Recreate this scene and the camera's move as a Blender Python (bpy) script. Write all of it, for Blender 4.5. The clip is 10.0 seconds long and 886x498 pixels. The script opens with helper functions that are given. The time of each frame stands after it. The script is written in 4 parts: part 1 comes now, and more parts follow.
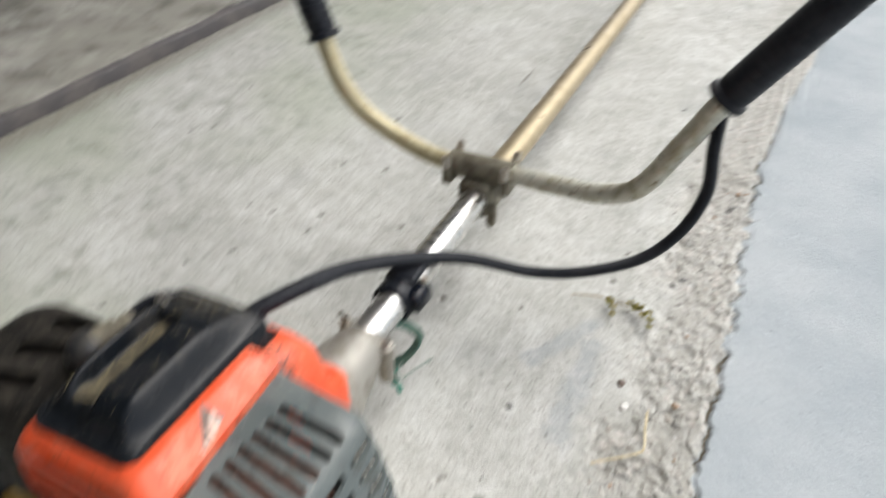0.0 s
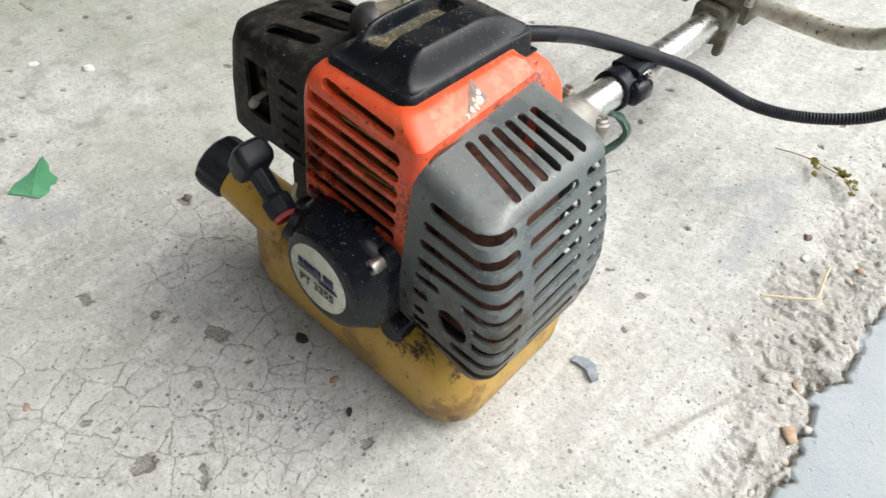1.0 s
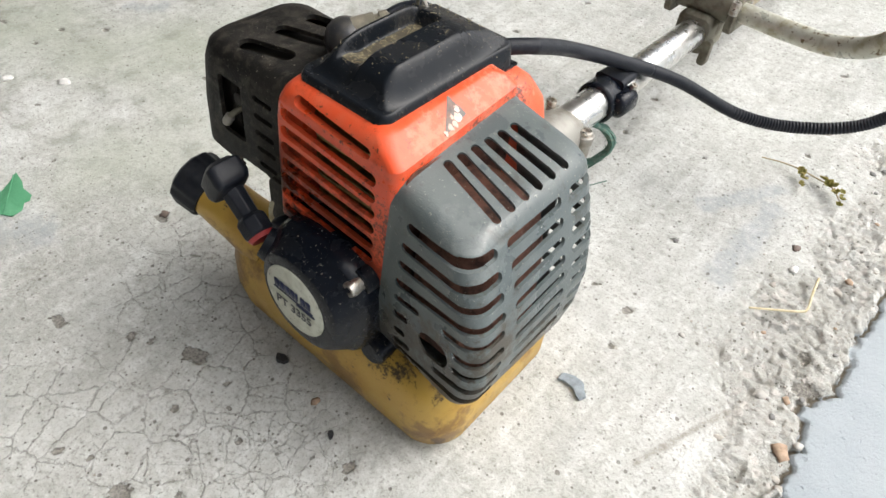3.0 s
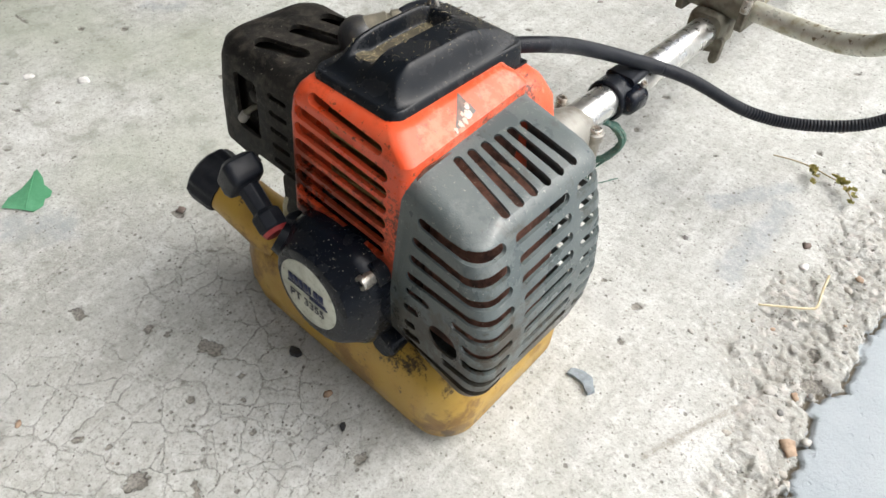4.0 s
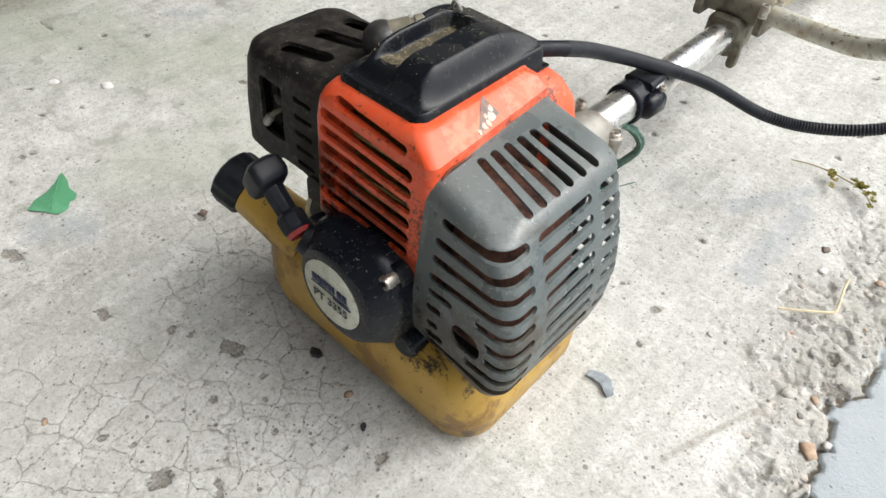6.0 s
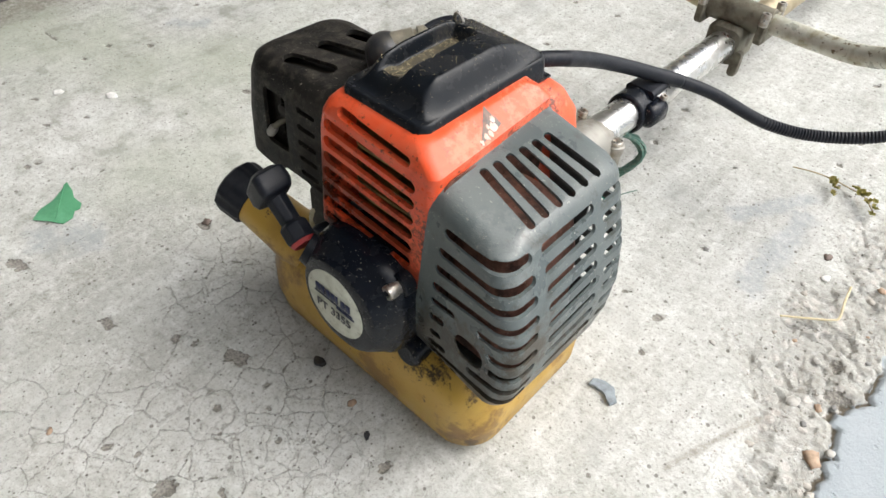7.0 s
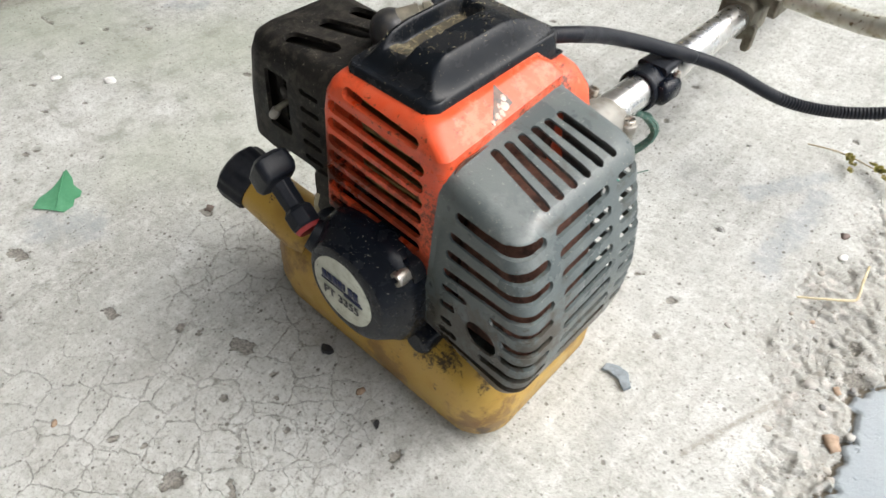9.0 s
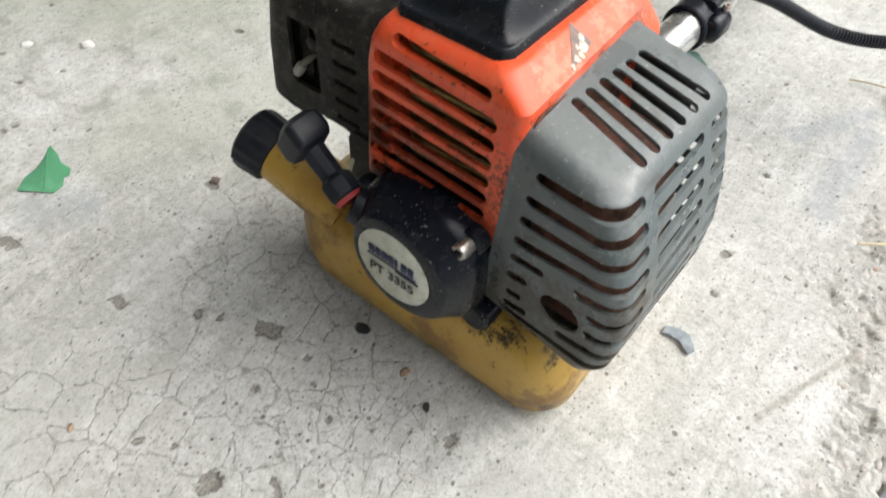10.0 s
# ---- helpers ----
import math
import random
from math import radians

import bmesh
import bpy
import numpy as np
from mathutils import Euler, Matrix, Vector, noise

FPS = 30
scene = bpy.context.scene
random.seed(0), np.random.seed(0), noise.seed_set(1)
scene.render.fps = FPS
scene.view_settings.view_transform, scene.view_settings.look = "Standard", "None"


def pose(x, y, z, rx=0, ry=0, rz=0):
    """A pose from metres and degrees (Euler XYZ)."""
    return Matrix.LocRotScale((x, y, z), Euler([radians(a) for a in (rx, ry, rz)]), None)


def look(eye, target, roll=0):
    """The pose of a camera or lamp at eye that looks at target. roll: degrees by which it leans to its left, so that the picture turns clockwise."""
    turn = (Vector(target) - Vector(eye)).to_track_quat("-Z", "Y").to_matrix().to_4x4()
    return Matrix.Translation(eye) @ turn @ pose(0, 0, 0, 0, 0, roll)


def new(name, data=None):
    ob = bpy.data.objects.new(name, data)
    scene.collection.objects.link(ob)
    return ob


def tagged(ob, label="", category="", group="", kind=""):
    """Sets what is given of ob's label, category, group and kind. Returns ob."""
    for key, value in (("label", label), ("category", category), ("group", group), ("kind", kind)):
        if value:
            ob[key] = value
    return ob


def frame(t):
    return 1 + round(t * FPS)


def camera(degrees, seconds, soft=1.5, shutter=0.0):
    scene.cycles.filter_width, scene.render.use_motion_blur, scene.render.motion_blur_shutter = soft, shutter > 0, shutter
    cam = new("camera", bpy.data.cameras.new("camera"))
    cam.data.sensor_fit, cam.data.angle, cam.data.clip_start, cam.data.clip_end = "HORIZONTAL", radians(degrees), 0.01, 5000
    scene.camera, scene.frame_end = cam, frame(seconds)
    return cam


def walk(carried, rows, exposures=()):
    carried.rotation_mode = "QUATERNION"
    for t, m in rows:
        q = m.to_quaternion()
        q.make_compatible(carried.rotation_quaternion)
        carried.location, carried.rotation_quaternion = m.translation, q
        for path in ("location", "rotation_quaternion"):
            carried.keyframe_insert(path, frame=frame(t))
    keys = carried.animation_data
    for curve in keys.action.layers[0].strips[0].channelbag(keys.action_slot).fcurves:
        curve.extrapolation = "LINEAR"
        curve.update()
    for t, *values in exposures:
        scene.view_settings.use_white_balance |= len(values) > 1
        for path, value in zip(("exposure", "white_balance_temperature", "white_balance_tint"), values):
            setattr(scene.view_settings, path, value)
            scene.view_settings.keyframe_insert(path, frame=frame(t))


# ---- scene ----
cam = camera(64.49, 10.0, shutter=0.5)
# seconds, place, then heading, pitch and roll in degrees
PATH = [
    (0, 0.2429, -0.0440, 0.5337, 27.33, -40.63, -3.07),
    (0.2, 0.2439, -0.0849, 0.5180, 32.34, -42.41, -1.16),
    (0.3, 0.2608, -0.1003, 0.5190, 35.71, -42.88, -2.50),
    (0.4, 0.2540, -0.1145, 0.5064, 36.69, -43.80, -1.90),
    (0.5, 0.2436, -0.1332, 0.4938, 38.72, -45.08, -0.06),
    (0.7, 0.2411, -0.1497, 0.4775, 42.28, -47.81, 0.97),
    (1, 0.2311, -0.1557, 0.4792, 41.11, -49.28, 1.80),
    (1.5, 0.2277, -0.1412, 0.4747, 39.00, -47.90, 2.39),
    (2, 0.2260, -0.1391, 0.4771, 40.26, -48.55, 1.25),
    (3.3, 0.2262, -0.1406, 0.4759, 39.98, -48.93, 2.07),
    (3.5, 0.2283, -0.1395, 0.4816, 41.05, -48.67, 0.37),
    (4, 0.2319, -0.1443, 0.4803, 41.66, -48.98, 0.97),
    (4.5, 0.2318, -0.1490, 0.4778, 41.48, -48.75, 1.60),
    (5, 0.2294, -0.1526, 0.4814, 42.59, -48.57, -0.06),
    (5.5, 0.2312, -0.1534, 0.4811, 42.95, -48.61, 0.16),
    (7, 0.2309, -0.1533, 0.4846, 43.38, -47.92, -0.30),
    (7.5, 0.2342, -0.1520, 0.4864, 43.54, -47.93, -0.49),
    (8, 0.2351, -0.1552, 0.4818, 43.22, -47.95, 0.57),
    (8.5, 0.2323, -0.1524, 0.4830, 43.37, -47.92, -0.12),
    (9, 0.2214, -0.1488, 0.4755, 43.86, -49.33, -1.38),
    (9.5, 0.1547, -0.1479, 0.4453, 38.50, -50.42, -0.37),
    (10, 0.1615, -0.1554, 0.4441, 40.78, -52.83, -2.04),
]
walk(cam, [(t, pose(x, y, z, 0, 0, yaw) @ pose(0, 0, 0, 90 + pitch) @ pose(0, 0, 0, 0, 0, roll)) for t, x, y, z, yaw, pitch, roll in PATH], exposures=[(0.0, 0.44), (0.3, 0.64), (0.5, 0.80), (0.7, 0.79), (10.0, 0.79)])

# ---------------------------------------------------------------- world, sun
world = bpy.data.worlds.new("sky")
scene.world = world
world.use_nodes = True
wn, wl = world.node_tree.nodes, world.node_tree.links
sky = wn.new("ShaderNodeTexSky")
sky.sky_type, sky.sun_disc = "NISHITA", False
sky.sun_elevation, sky.sun_rotation = radians(53), radians(38)
sky.air_density, sky.dust_density = 1.0, 4.0
soft_sky = wn.new("ShaderNodeHueSaturation")
soft_sky.inputs["Saturation"].default_value = 0.35
wl.new(sky.outputs[0], soft_sky.inputs["Color"])
wl.new(soft_sky.outputs[0], wn["Background"].inputs[0])
wn["Background"].inputs[1].default_value = 0.18
sun = new("sun", bpy.data.lights.new("sun", "SUN"))
sun.data.energy, sun.data.angle, sun.data.color = 1.35, radians(70), (1.0, 0.98, 0.925)
sun.matrix_world = look((1.7, 2.2, 3.7), (0, 0, 0))


# ---------------------------------------------------------------- materials
def material(name, colour, rough=0.5, metal=0.0, second=None, scale=60.0, spread=(0.45, 0.65), bump=0.1, grain=900.0,
             specks=None, speck_scale=220.0, speck_at=0.70, rough_spread=0.12, coat=0.0, grime=None, grime_scale=35.0, grime_at=0.56):
    """A worn surface: a base colour, broad patches of a second one, fine grain in relief, and specks of dirt."""
    m = bpy.data.materials.new(name)
    m.use_nodes = True
    n, l = m.node_tree.nodes, m.node_tree.links
    b = n["Principled BSDF"]
    b.inputs["Roughness"].default_value, b.inputs["Metallic"].default_value = rough, metal
    b.inputs["Coat Weight"].default_value = coat
    at = n.new("ShaderNodeTexCoord")

    def noise_of(size, detail=6.0, rough_=0.6):
        t = n.new("ShaderNodeTexNoise")
        t.inputs["Scale"].default_value, t.inputs["Detail"].default_value, t.inputs["Roughness"].default_value = size, detail, rough_
        l.new(at.outputs["Object"], t.inputs["Vector"])
        return t.outputs["Fac"]

    def ramp(fac, a, z):
        r = n.new("ShaderNodeMapRange")
        r.inputs["From Min"].default_value, r.inputs["From Max"].default_value = a, z
        l.new(fac, r.inputs["Value"])
        return r.outputs["Result"]

    def mixed(fac, a, z):
        x = n.new("ShaderNodeMix")
        x.data_type = "RGBA"
        for k, v in (("A", a), ("B", z)):
            s = [i for i in x.inputs if i.name == k and i.type == "RGBA"][0]
            if isinstance(v, tuple):
                s.default_value = (*v, 1)
            else:
                l.new(v, s)
        l.new(fac, x.inputs["Factor"])
        return [o for o in x.outputs if o.type == "RGBA"][0]

    broad = noise_of(scale)
    out = mixed(ramp(broad, *spread), colour, second or tuple(c * 0.75 for c in colour))
    fine = noise_of(grain, 3.0)
    if grime:
        out = mixed(ramp(noise_of(grime_scale, 8.0, 0.72), grime_at, grime_at + 0.13), out, grime)
    if specks:
        out = mixed(ramp(noise_of(speck_scale, 4.0, 0.7), speck_at, speck_at + 0.04), out, specks)
    l.new(out, b.inputs["Base Color"])
    rr_ = n.new("ShaderNodeMapRange")
    rr_.inputs["To Min"].default_value, rr_.inputs["To Max"].default_value = max(rough - rough_spread, 0.03), min(rough + rough_spread, 1)
    rr_.inputs["From Min"].default_value, rr_.inputs["From Max"].default_value = 0.35, 0.65
    l.new(broad, rr_.inputs["Value"])
    l.new(rr_.outputs["Result"], b.inputs["Roughness"])
    if bump:
        bp = n.new("ShaderNodeBump")
        bp.inputs["Strength"].default_value, bp.inputs["Distance"].default_value = bump, 0.001
        l.new(fine, bp.inputs["Height"])
        l.new(bp.outputs["Normal"], b.inputs["Normal"])
    return m


def blotched(m, colour, spots, scale=90.0, strength=0.9, uneven=2.6):
    """Colours a surface round some places (x, y, z, reach), stains among them, with a ragged outline."""
    n, l = m.node_tree.nodes, m.node_tree.links
    b = n["Principled BSDF"]
    at = n.new("ShaderNodeNewGeometry").outputs["Position"]
    ragged = n.new("ShaderNodeTexNoise")
    ragged.inputs["Scale"].default_value, ragged.inputs["Detail"].default_value, ragged.inputs["Roughness"].default_value = scale, 7.0, 0.72
    l.new(at, ragged.inputs["Vector"])
    most = None
    for x, y, z, reach in spots:
        far = n.new("ShaderNodeVectorMath")
        far.operation = "DISTANCE"
        l.new(at, far.inputs[0])
        far.inputs[1].default_value = (x, y, z)
        near = n.new("ShaderNodeMapRange")
        near.inputs["From Min"].default_value, near.inputs["From Max"].default_value = reach, 0.0
        l.new(far.outputs["Value"], near.inputs["Value"])
        out = near.outputs["Result"]
        if most is not None:
            top = n.new("ShaderNodeMath")
            top.operation = "MAXIMUM"
            l.new(most, top.inputs[0])
            l.new(out, top.inputs[1])
            out = top.outputs[0]
        most = out
    push = n.new("ShaderNodeMath")
    push.operation = "MULTIPLY_ADD"
    l.new(ragged.outputs["Fac"], push.inputs[0])
    push.inputs[1].default_value, push.inputs[2].default_value = uneven, -0.5 * uneven - 0.5
    both = n.new("ShaderNodeMath")
    l.new(push.outputs[0], both.inputs[0])
    l.new(most, both.inputs[1])
    cover = n.new("ShaderNodeMapRange")
    cover.inputs["From Min"].default_value, cover.inputs["From Max"].default_value, cover.inputs["To Max"].default_value = -0.05, 0.25, strength
    l.new(both.outputs[0], cover.inputs["Value"])
    gate = n.new("ShaderNodeMath")
    gate.operation = "MULTIPLY"
    l.new(cover.outputs["Result"], gate.inputs[0])
    edge = n.new("ShaderNodeMapRange")
    edge.inputs["From Max"].default_value = 0.25
    l.new(most, edge.inputs["Value"])
    l.new(edge.outputs["Result"], gate.inputs[1])
    x = n.new("ShaderNodeMix")
    x.data_type = "RGBA"
    l.new(gate.outputs[0], x.inputs["Factor"])
    l.new(b.inputs["Base Color"].links[0].from_socket, x.inputs[6])
    x.inputs[7].default_value = (*colour, 1)
    l.new(x.outputs[2], b.inputs["Base Color"])
    return m


def paler_edges(m, colour, low=0.52, high=0.62, strength=0.7):
    """Mixes a colour in along outward edges."""
    n, l = m.node_tree.nodes, m.node_tree.links
    b = n["Principled BSDF"]
    sharp = n.new("ShaderNodeMapRange")
    sharp.inputs["From Min"].default_value, sharp.inputs["From Max"].default_value, sharp.inputs["To Max"].default_value = low, high, strength
    l.new(n.new("ShaderNodeNewGeometry").outputs["Pointiness"], sharp.inputs["Value"])
    x = n.new("ShaderNodeMix")
    x.data_type = "RGBA"
    l.new(sharp.outputs["Result"], x.inputs["Factor"])
    l.new(b.inputs["Base Color"].links[0].from_socket, x.inputs[6])
    x.inputs[7].default_value = (*colour, 1)
    l.new(x.outputs[2], b.inputs["Base Color"])
    return m


DUST = (0.42, 0.36, 0.25)
ORANGE = material("orange_plastic", (0.74, 0.086, 0.026), 0.36, second=(0.72, 0.135, 0.062), scale=40, spread=(0.44, 0.70), bump=0.10, specks=(0.16, 0.045, 0.02), speck_scale=230, speck_at=0.615, grime=(0.50, 0.062, 0.020), grime_scale=34, grime_at=0.57)
GREY = material("grey_plastic", (0.088, 0.106, 0.106), 0.33, second=(0.120, 0.138, 0.134), scale=30, bump=0.15, grime=(0.058, 0.058, 0.048), grime_scale=46, grime_at=0.55, specks=(0.34, 0.33, 0.29), speck_scale=480, speck_at=0.64)
LID = material("black_lid_plastic", (0.007, 0.009, 0.012), 0.24, second=(0.014, 0.015, 0.017), scale=40, bump=0.12, specks=DUST, speck_scale=620, speck_at=0.665)
BLACK = material("black_plastic", (0.005, 0.007, 0.012), 0.25, second=(0.009, 0.011, 0.015), scale=45, bump=0.15, specks=(0.36, 0.34, 0.28), speck_scale=600, speck_at=0.648)
FILTER = material("sooty_black_plastic", (0.008, 0.0078, 0.007), 0.58, second=(0.026, 0.023, 0.019), scale=28, bump=0.3, specks=(0.25, 0.22, 0.18), speck_scale=520, speck_at=0.65, grime=(0.042, 0.037, 0.030), grime_scale=110, grime_at=0.48)
RUBBER = material("black_rubber", (0.010, 0.012, 0.017), 0.46, second=(0.022, 0.024, 0.029), scale=70, bump=0.2)
TANK = material("yellowed_tank_plastic", (0.46, 0.285, 0.050), 0.42, second=(0.36, 0.205, 0.034), scale=20, bump=0.08, specks=(0.07, 0.04, 0.02), speck_scale=75, speck_at=0.655, grime=(0.20, 0.095, 0.018), grime_scale=24, grime_at=0.55)
TANK.node_tree.nodes["Principled BSDF"].inputs["Subsurface Weight"].default_value = 0.08
TANK.node_tree.nodes["Principled BSDF"].inputs["Subsurface Radius"].default_value = (0.01, 0.006, 0.002)
CHROME = material("bright_steel", (0.80, 0.80, 0.79), 0.30, 1.0, second=(0.62, 0.61, 0.58), scale=90, bump=0.04, rough_spread=0.08)
BRASSY = material("yellowed_aluminium", (0.44, 0.365, 0.235), 0.38, 0.6, second=(0.36, 0.295, 0.19), scale=40, bump=0.08, specks=(0.25, 0.2, 0.13), speck_scale=200)
BAR = material("dull_handlebar_paint", (0.56, 0.56, 0.48), 0.36, 0.3, second=(0.36, 0.33, 0.23), scale=70, spread=(0.47, 0.66), bump=0.15, specks=(0.16, 0.12, 0.07), speck_scale=150, speck_at=0.60)
OLDBAR = material("yellowed_handlebar_paint", (0.46, 0.41, 0.26), 0.42, 0.3, second=(0.32, 0.26, 0.14), scale=40, spread=(0.5, 0.7), bump=0.12, specks=(0.2, 0.15, 0.09), speck_scale=140, speck_at=0.64)
CAST = material("cast_aluminium", (0.36, 0.345, 0.31), 0.5, 0.6, second=(0.25, 0.235, 0.20), scale=55, bump=0.3, grain=500)
DARKCAST = material("dirty_cast_aluminium", (0.20, 0.185, 0.14), 0.6, 0.4, second=(0.10, 0.085, 0.06), scale=60, bump=0.35, grain=500)
STEEL = material("screw_steel", (0.55, 0.52, 0.47), 0.35, 0.9, second=(0.35, 0.30, 0.24), scale=300)
RUST = material("rusty_muffler", (0.15, 0.062, 0.040), 0.7, 0.2, specks=(0.30, 0.22, 0.16), speck_scale=260, speck_at=0.66, second=(0.055, 0.026, 0.018), scale=110, bump=0.4, grain=400)
FINS = material("grimy_cylinder_fins", (0.30, 0.21, 0.07), 0.5, 0.4, second=(0.11, 0.08, 0.03), scale=70, bump=0.2)
DARK = material("oily_black_metal", (0.012, 0.010, 0.008), 0.6, 0.2, second=(0.025, 0.02, 0.015), scale=60)
RED = material("red_rubber", (0.34, 0.034, 0.032), 0.5)
PAPER = material("worn_label_paper", (0.56, 0.57, 0.48), 0.5, second=(0.44, 0.44, 0.35), scale=90, bump=0.03, specks=(0.07, 0.07, 0.06), speck_scale=260, speck_at=0.64, grime=(0.30, 0.29, 0.22), grime_scale=110, grime_at=0.57)
INK = material("blue_ink", (0.010, 0.016, 0.055), 0.5, bump=0, second=(0.035, 0.045, 0.10), scale=300)
BLACKINK = material("black_ink", (0.02, 0.02, 0.025), 0.5, bump=0, second=(0.04, 0.04, 0.05), scale=300)
STICKER = material("scuffed_foil_sticker", (0.10, 0.085, 0.075), 0.45, second=(0.22, 0.13, 0.10), scale=150)
BARE = material("scraped_pale_plastic", (0.66, 0.42, 0.33), 0.6, second=(0.74, 0.62, 0.55), scale=200)
TWINE = material("green_twine_fibre", (0.075, 0.16, 0.125), 0.9, second=(0.17, 0.22, 0.185), scale=300, bump=0.4)
BOOT = material("dusty_grey_rubber", (0.022, 0.023, 0.026), 0.42, second=(0.055, 0.051, 0.044), scale=90, bump=0.2, specks=(0.3, 0.27, 0.2), speck_scale=420, speck_at=0.68)
COLLAR = material("cloudy_plug_collar", (0.16, 0.145, 0.11), 0.45, second=(0.26, 0.235, 0.18), scale=120, bump=0.15)
HOSE = material("clear_fuel_hose", (0.45, 0.40, 0.27), 0.3, second=(0.30, 0.25, 0.14), scale=80)


LID.node_tree.nodes["Principled BSDF"].inputs["Specular IOR Level"].default_value = 0.21
ORANGE.node_tree.nodes["Principled BSDF"].inputs["Specular IOR Level"].default_value = 0.38
for m_ in (BLACK, FILTER, RUBBER):
    m_.node_tree.nodes["Principled BSDF"].inputs["Specular IOR Level"].default_value = 0.22
blotched(TANK, (0.035, 0.020, 0.008), [(0.026, 0.018, 0.080, 0.024), (0.050, 0.024, 0.080, 0.018), (0.084, 0.032, 0.078, 0.022), (0.083, 0.030, 0.020, 0.016), (-0.13, 0.03, 0.02, 0.02)], 120, 0.9)
blotched(TANK, (0.020, 0.013, 0.008), [(0.036, 0.020, 0.079, 0.026), (0.052, 0.026, 0.080, 0.020), (0.088, 0.034, 0.077, 0.016), (0.020, 0.017, 0.078, 0.018)], 280, 0.9, 3.0)
# broad brown on the tank's ends and lower front
blotched(TANK, (0.16, 0.075, 0.02), [(0.085, 0.028, 0.030, 0.050), (-0.12, 0.030, 0.060, 0.050), (0.0, 0.018, 0.03, 0.045)], 55, 0.7)
blotched(ORANGE, (0.020, 0.010, 0.007), [(-0.040, 0.033, 0.142, 0.050), (-0.010, 0.032, 0.134, 0.044), (0.020, 0.032, 0.126, 0.030), (-0.050, 0.034, 0.175, 0.030)], 130, 0.92)
blotched(ORANGE, (0.78, 0.31, 0.20), [(0.020, 0.135, 0.228, 0.045), (0.032, 0.115, 0.222, 0.040), (0.034, 0.075, 0.232, 0.030)], 110, 0.45)
blotched(ORANGE, (0.07, 0.03, 0.02), [(0.030, 0.140, 0.222, 0.030), (0.044, 0.105, 0.215, 0.030), (0.042, 0.05, 0.19, 0.04)], 330, 0.9, 3.2)
# dark brown spots strung along the seam with the guard
blotched(ORANGE, (0.045, 0.022, 0.014), [(0.043, 0.032, 0.150, 0.016), (0.044, 0.033, 0.185, 0.016), (0.046, 0.050, 0.213, 0.016), (0.045, 0.080, 0.221, 0.014), (0.044, 0.105, 0.225, 0.014), (0.036, 0.031, 0.140, 0.018)], 200, 0.85)
# broad dark red-brown over the whole grille face
blotched(ORANGE, (0.10, 0.022, 0.010), [(-0.01, 0.034, 0.165, 0.075), (-0.05, 0.036, 0.19, 0.04)], 45, 0.75)
blotched(LID, (0.060, 0.054, 0.042), [(-0.012, 0.152, 0.243, 0.046), (-0.035, 0.12, 0.25, 0.03)], 420, 0.7)
blotched(GREY, (0.050, 0.040, 0.027), [(0.10, 0.03, 0.105, 0.065), (0.05, 0.03, 0.115, 0.05), (0.112, 0.08, 0.10, 0.065), (0.085, 0.03, 0.135, 0.05), (0.114, 0.04, 0.150, 0.045)], 120, 0.85)
blotched(GREY, (0.046, 0.040, 0.029), [(0.10, 0.03, 0.098, 0.085), (0.113, 0.08, 0.092, 0.085), (0.06, 0.03, 0.11, 0.05)], 70, 0.6, 1.6)
blotched(GREY, (0.030, 0.022, 0.014), [(0.095, 0.03, 0.100, 0.035), (0.06, 0.03, 0.105, 0.028), (0.06, 0.03, 0.135, 0.02), (0.044, 0.09, 0.223, 0.014)], 260, 0.7)
# paler blue-grey round the guard's top front corner
blotched(GREY, (0.20, 0.215, 0.21), [(0.085, 0.045, 0.226, 0.035), (0.098, 0.045, 0.215, 0.030)], 90, 0.35)
blotched(BLACK, (0.035, 0.032, 0.026), [(-0.02, 0.0, 0.09, 0.03), (0.03, 0.02, 0.10, 0.03)], 300, 0.4)
GREYEDGE = material("rubbed_grey_plastic", (0.15, 0.168, 0.168), 0.42, second=(0.075, 0.088, 0.090), scale=90, spread=(0.40, 0.60), bump=0.15)
# slightly paler blue-grey along the lid's ridges and rim
paler_edges(LID, (0.03, 0.033, 0.038), 0.53, 0.62, 0.4)


# ---------------------------------------------------------------- mesh tools
DIP, AXIS = -4.8, 0.127
MACHINE = pose(0, 0, AXIS, DIP, 0, 0)
SHAFT = pose(0.0150, 0, 0.147, -5.0, 0, 0.5)


def rounded(x0, x1, y0, y1, r, n=6):
    """A rounded rectangle, counter-clockwise."""
    r = min(r, (x1 - x0) / 2 - 1e-5, (y1 - y0) / 2 - 1e-5)
    pts = []
    for k, (cx, cy) in enumerate(((x1 - r, y1 - r), (x0 + r, y1 - r), (x0 + r, y0 + r), (x1 - r, y0 + r))):
        for i in range(n + 1):
            a = radians(90 * (k + i / n))
            pts.append((cx + r * math.cos(a), cy + r * math.sin(a)))
    return pts


def rounded_out(x0, x1, y0, y1, r, n=6):
    """A rectangle rounded at its x1 corners alone."""
    pts = []
    for k, (cx, cy, q) in enumerate(((x1 - r, y1 - r, r), (x0, y1, 0), (x0, y0, 0), (x1 - r, y0 + r, r))):
        for i in range(n + 1):
            a = radians(90 * (k + i / n))
            pts.append((cx + q * math.cos(a), cy + q * math.sin(a)) if q else (cx + 0.004 * (1 - i / n if k == 1 else i / n), cy))
    return pts


def rounded_left(x0, x1, y0, y1, r, n=6):
    """A rectangle rounded at its x0 corners alone."""
    return [(x0 + x1 - x, y) for x, y in rounded_out(x0, x1, y0, y1, r, n)][::-1]


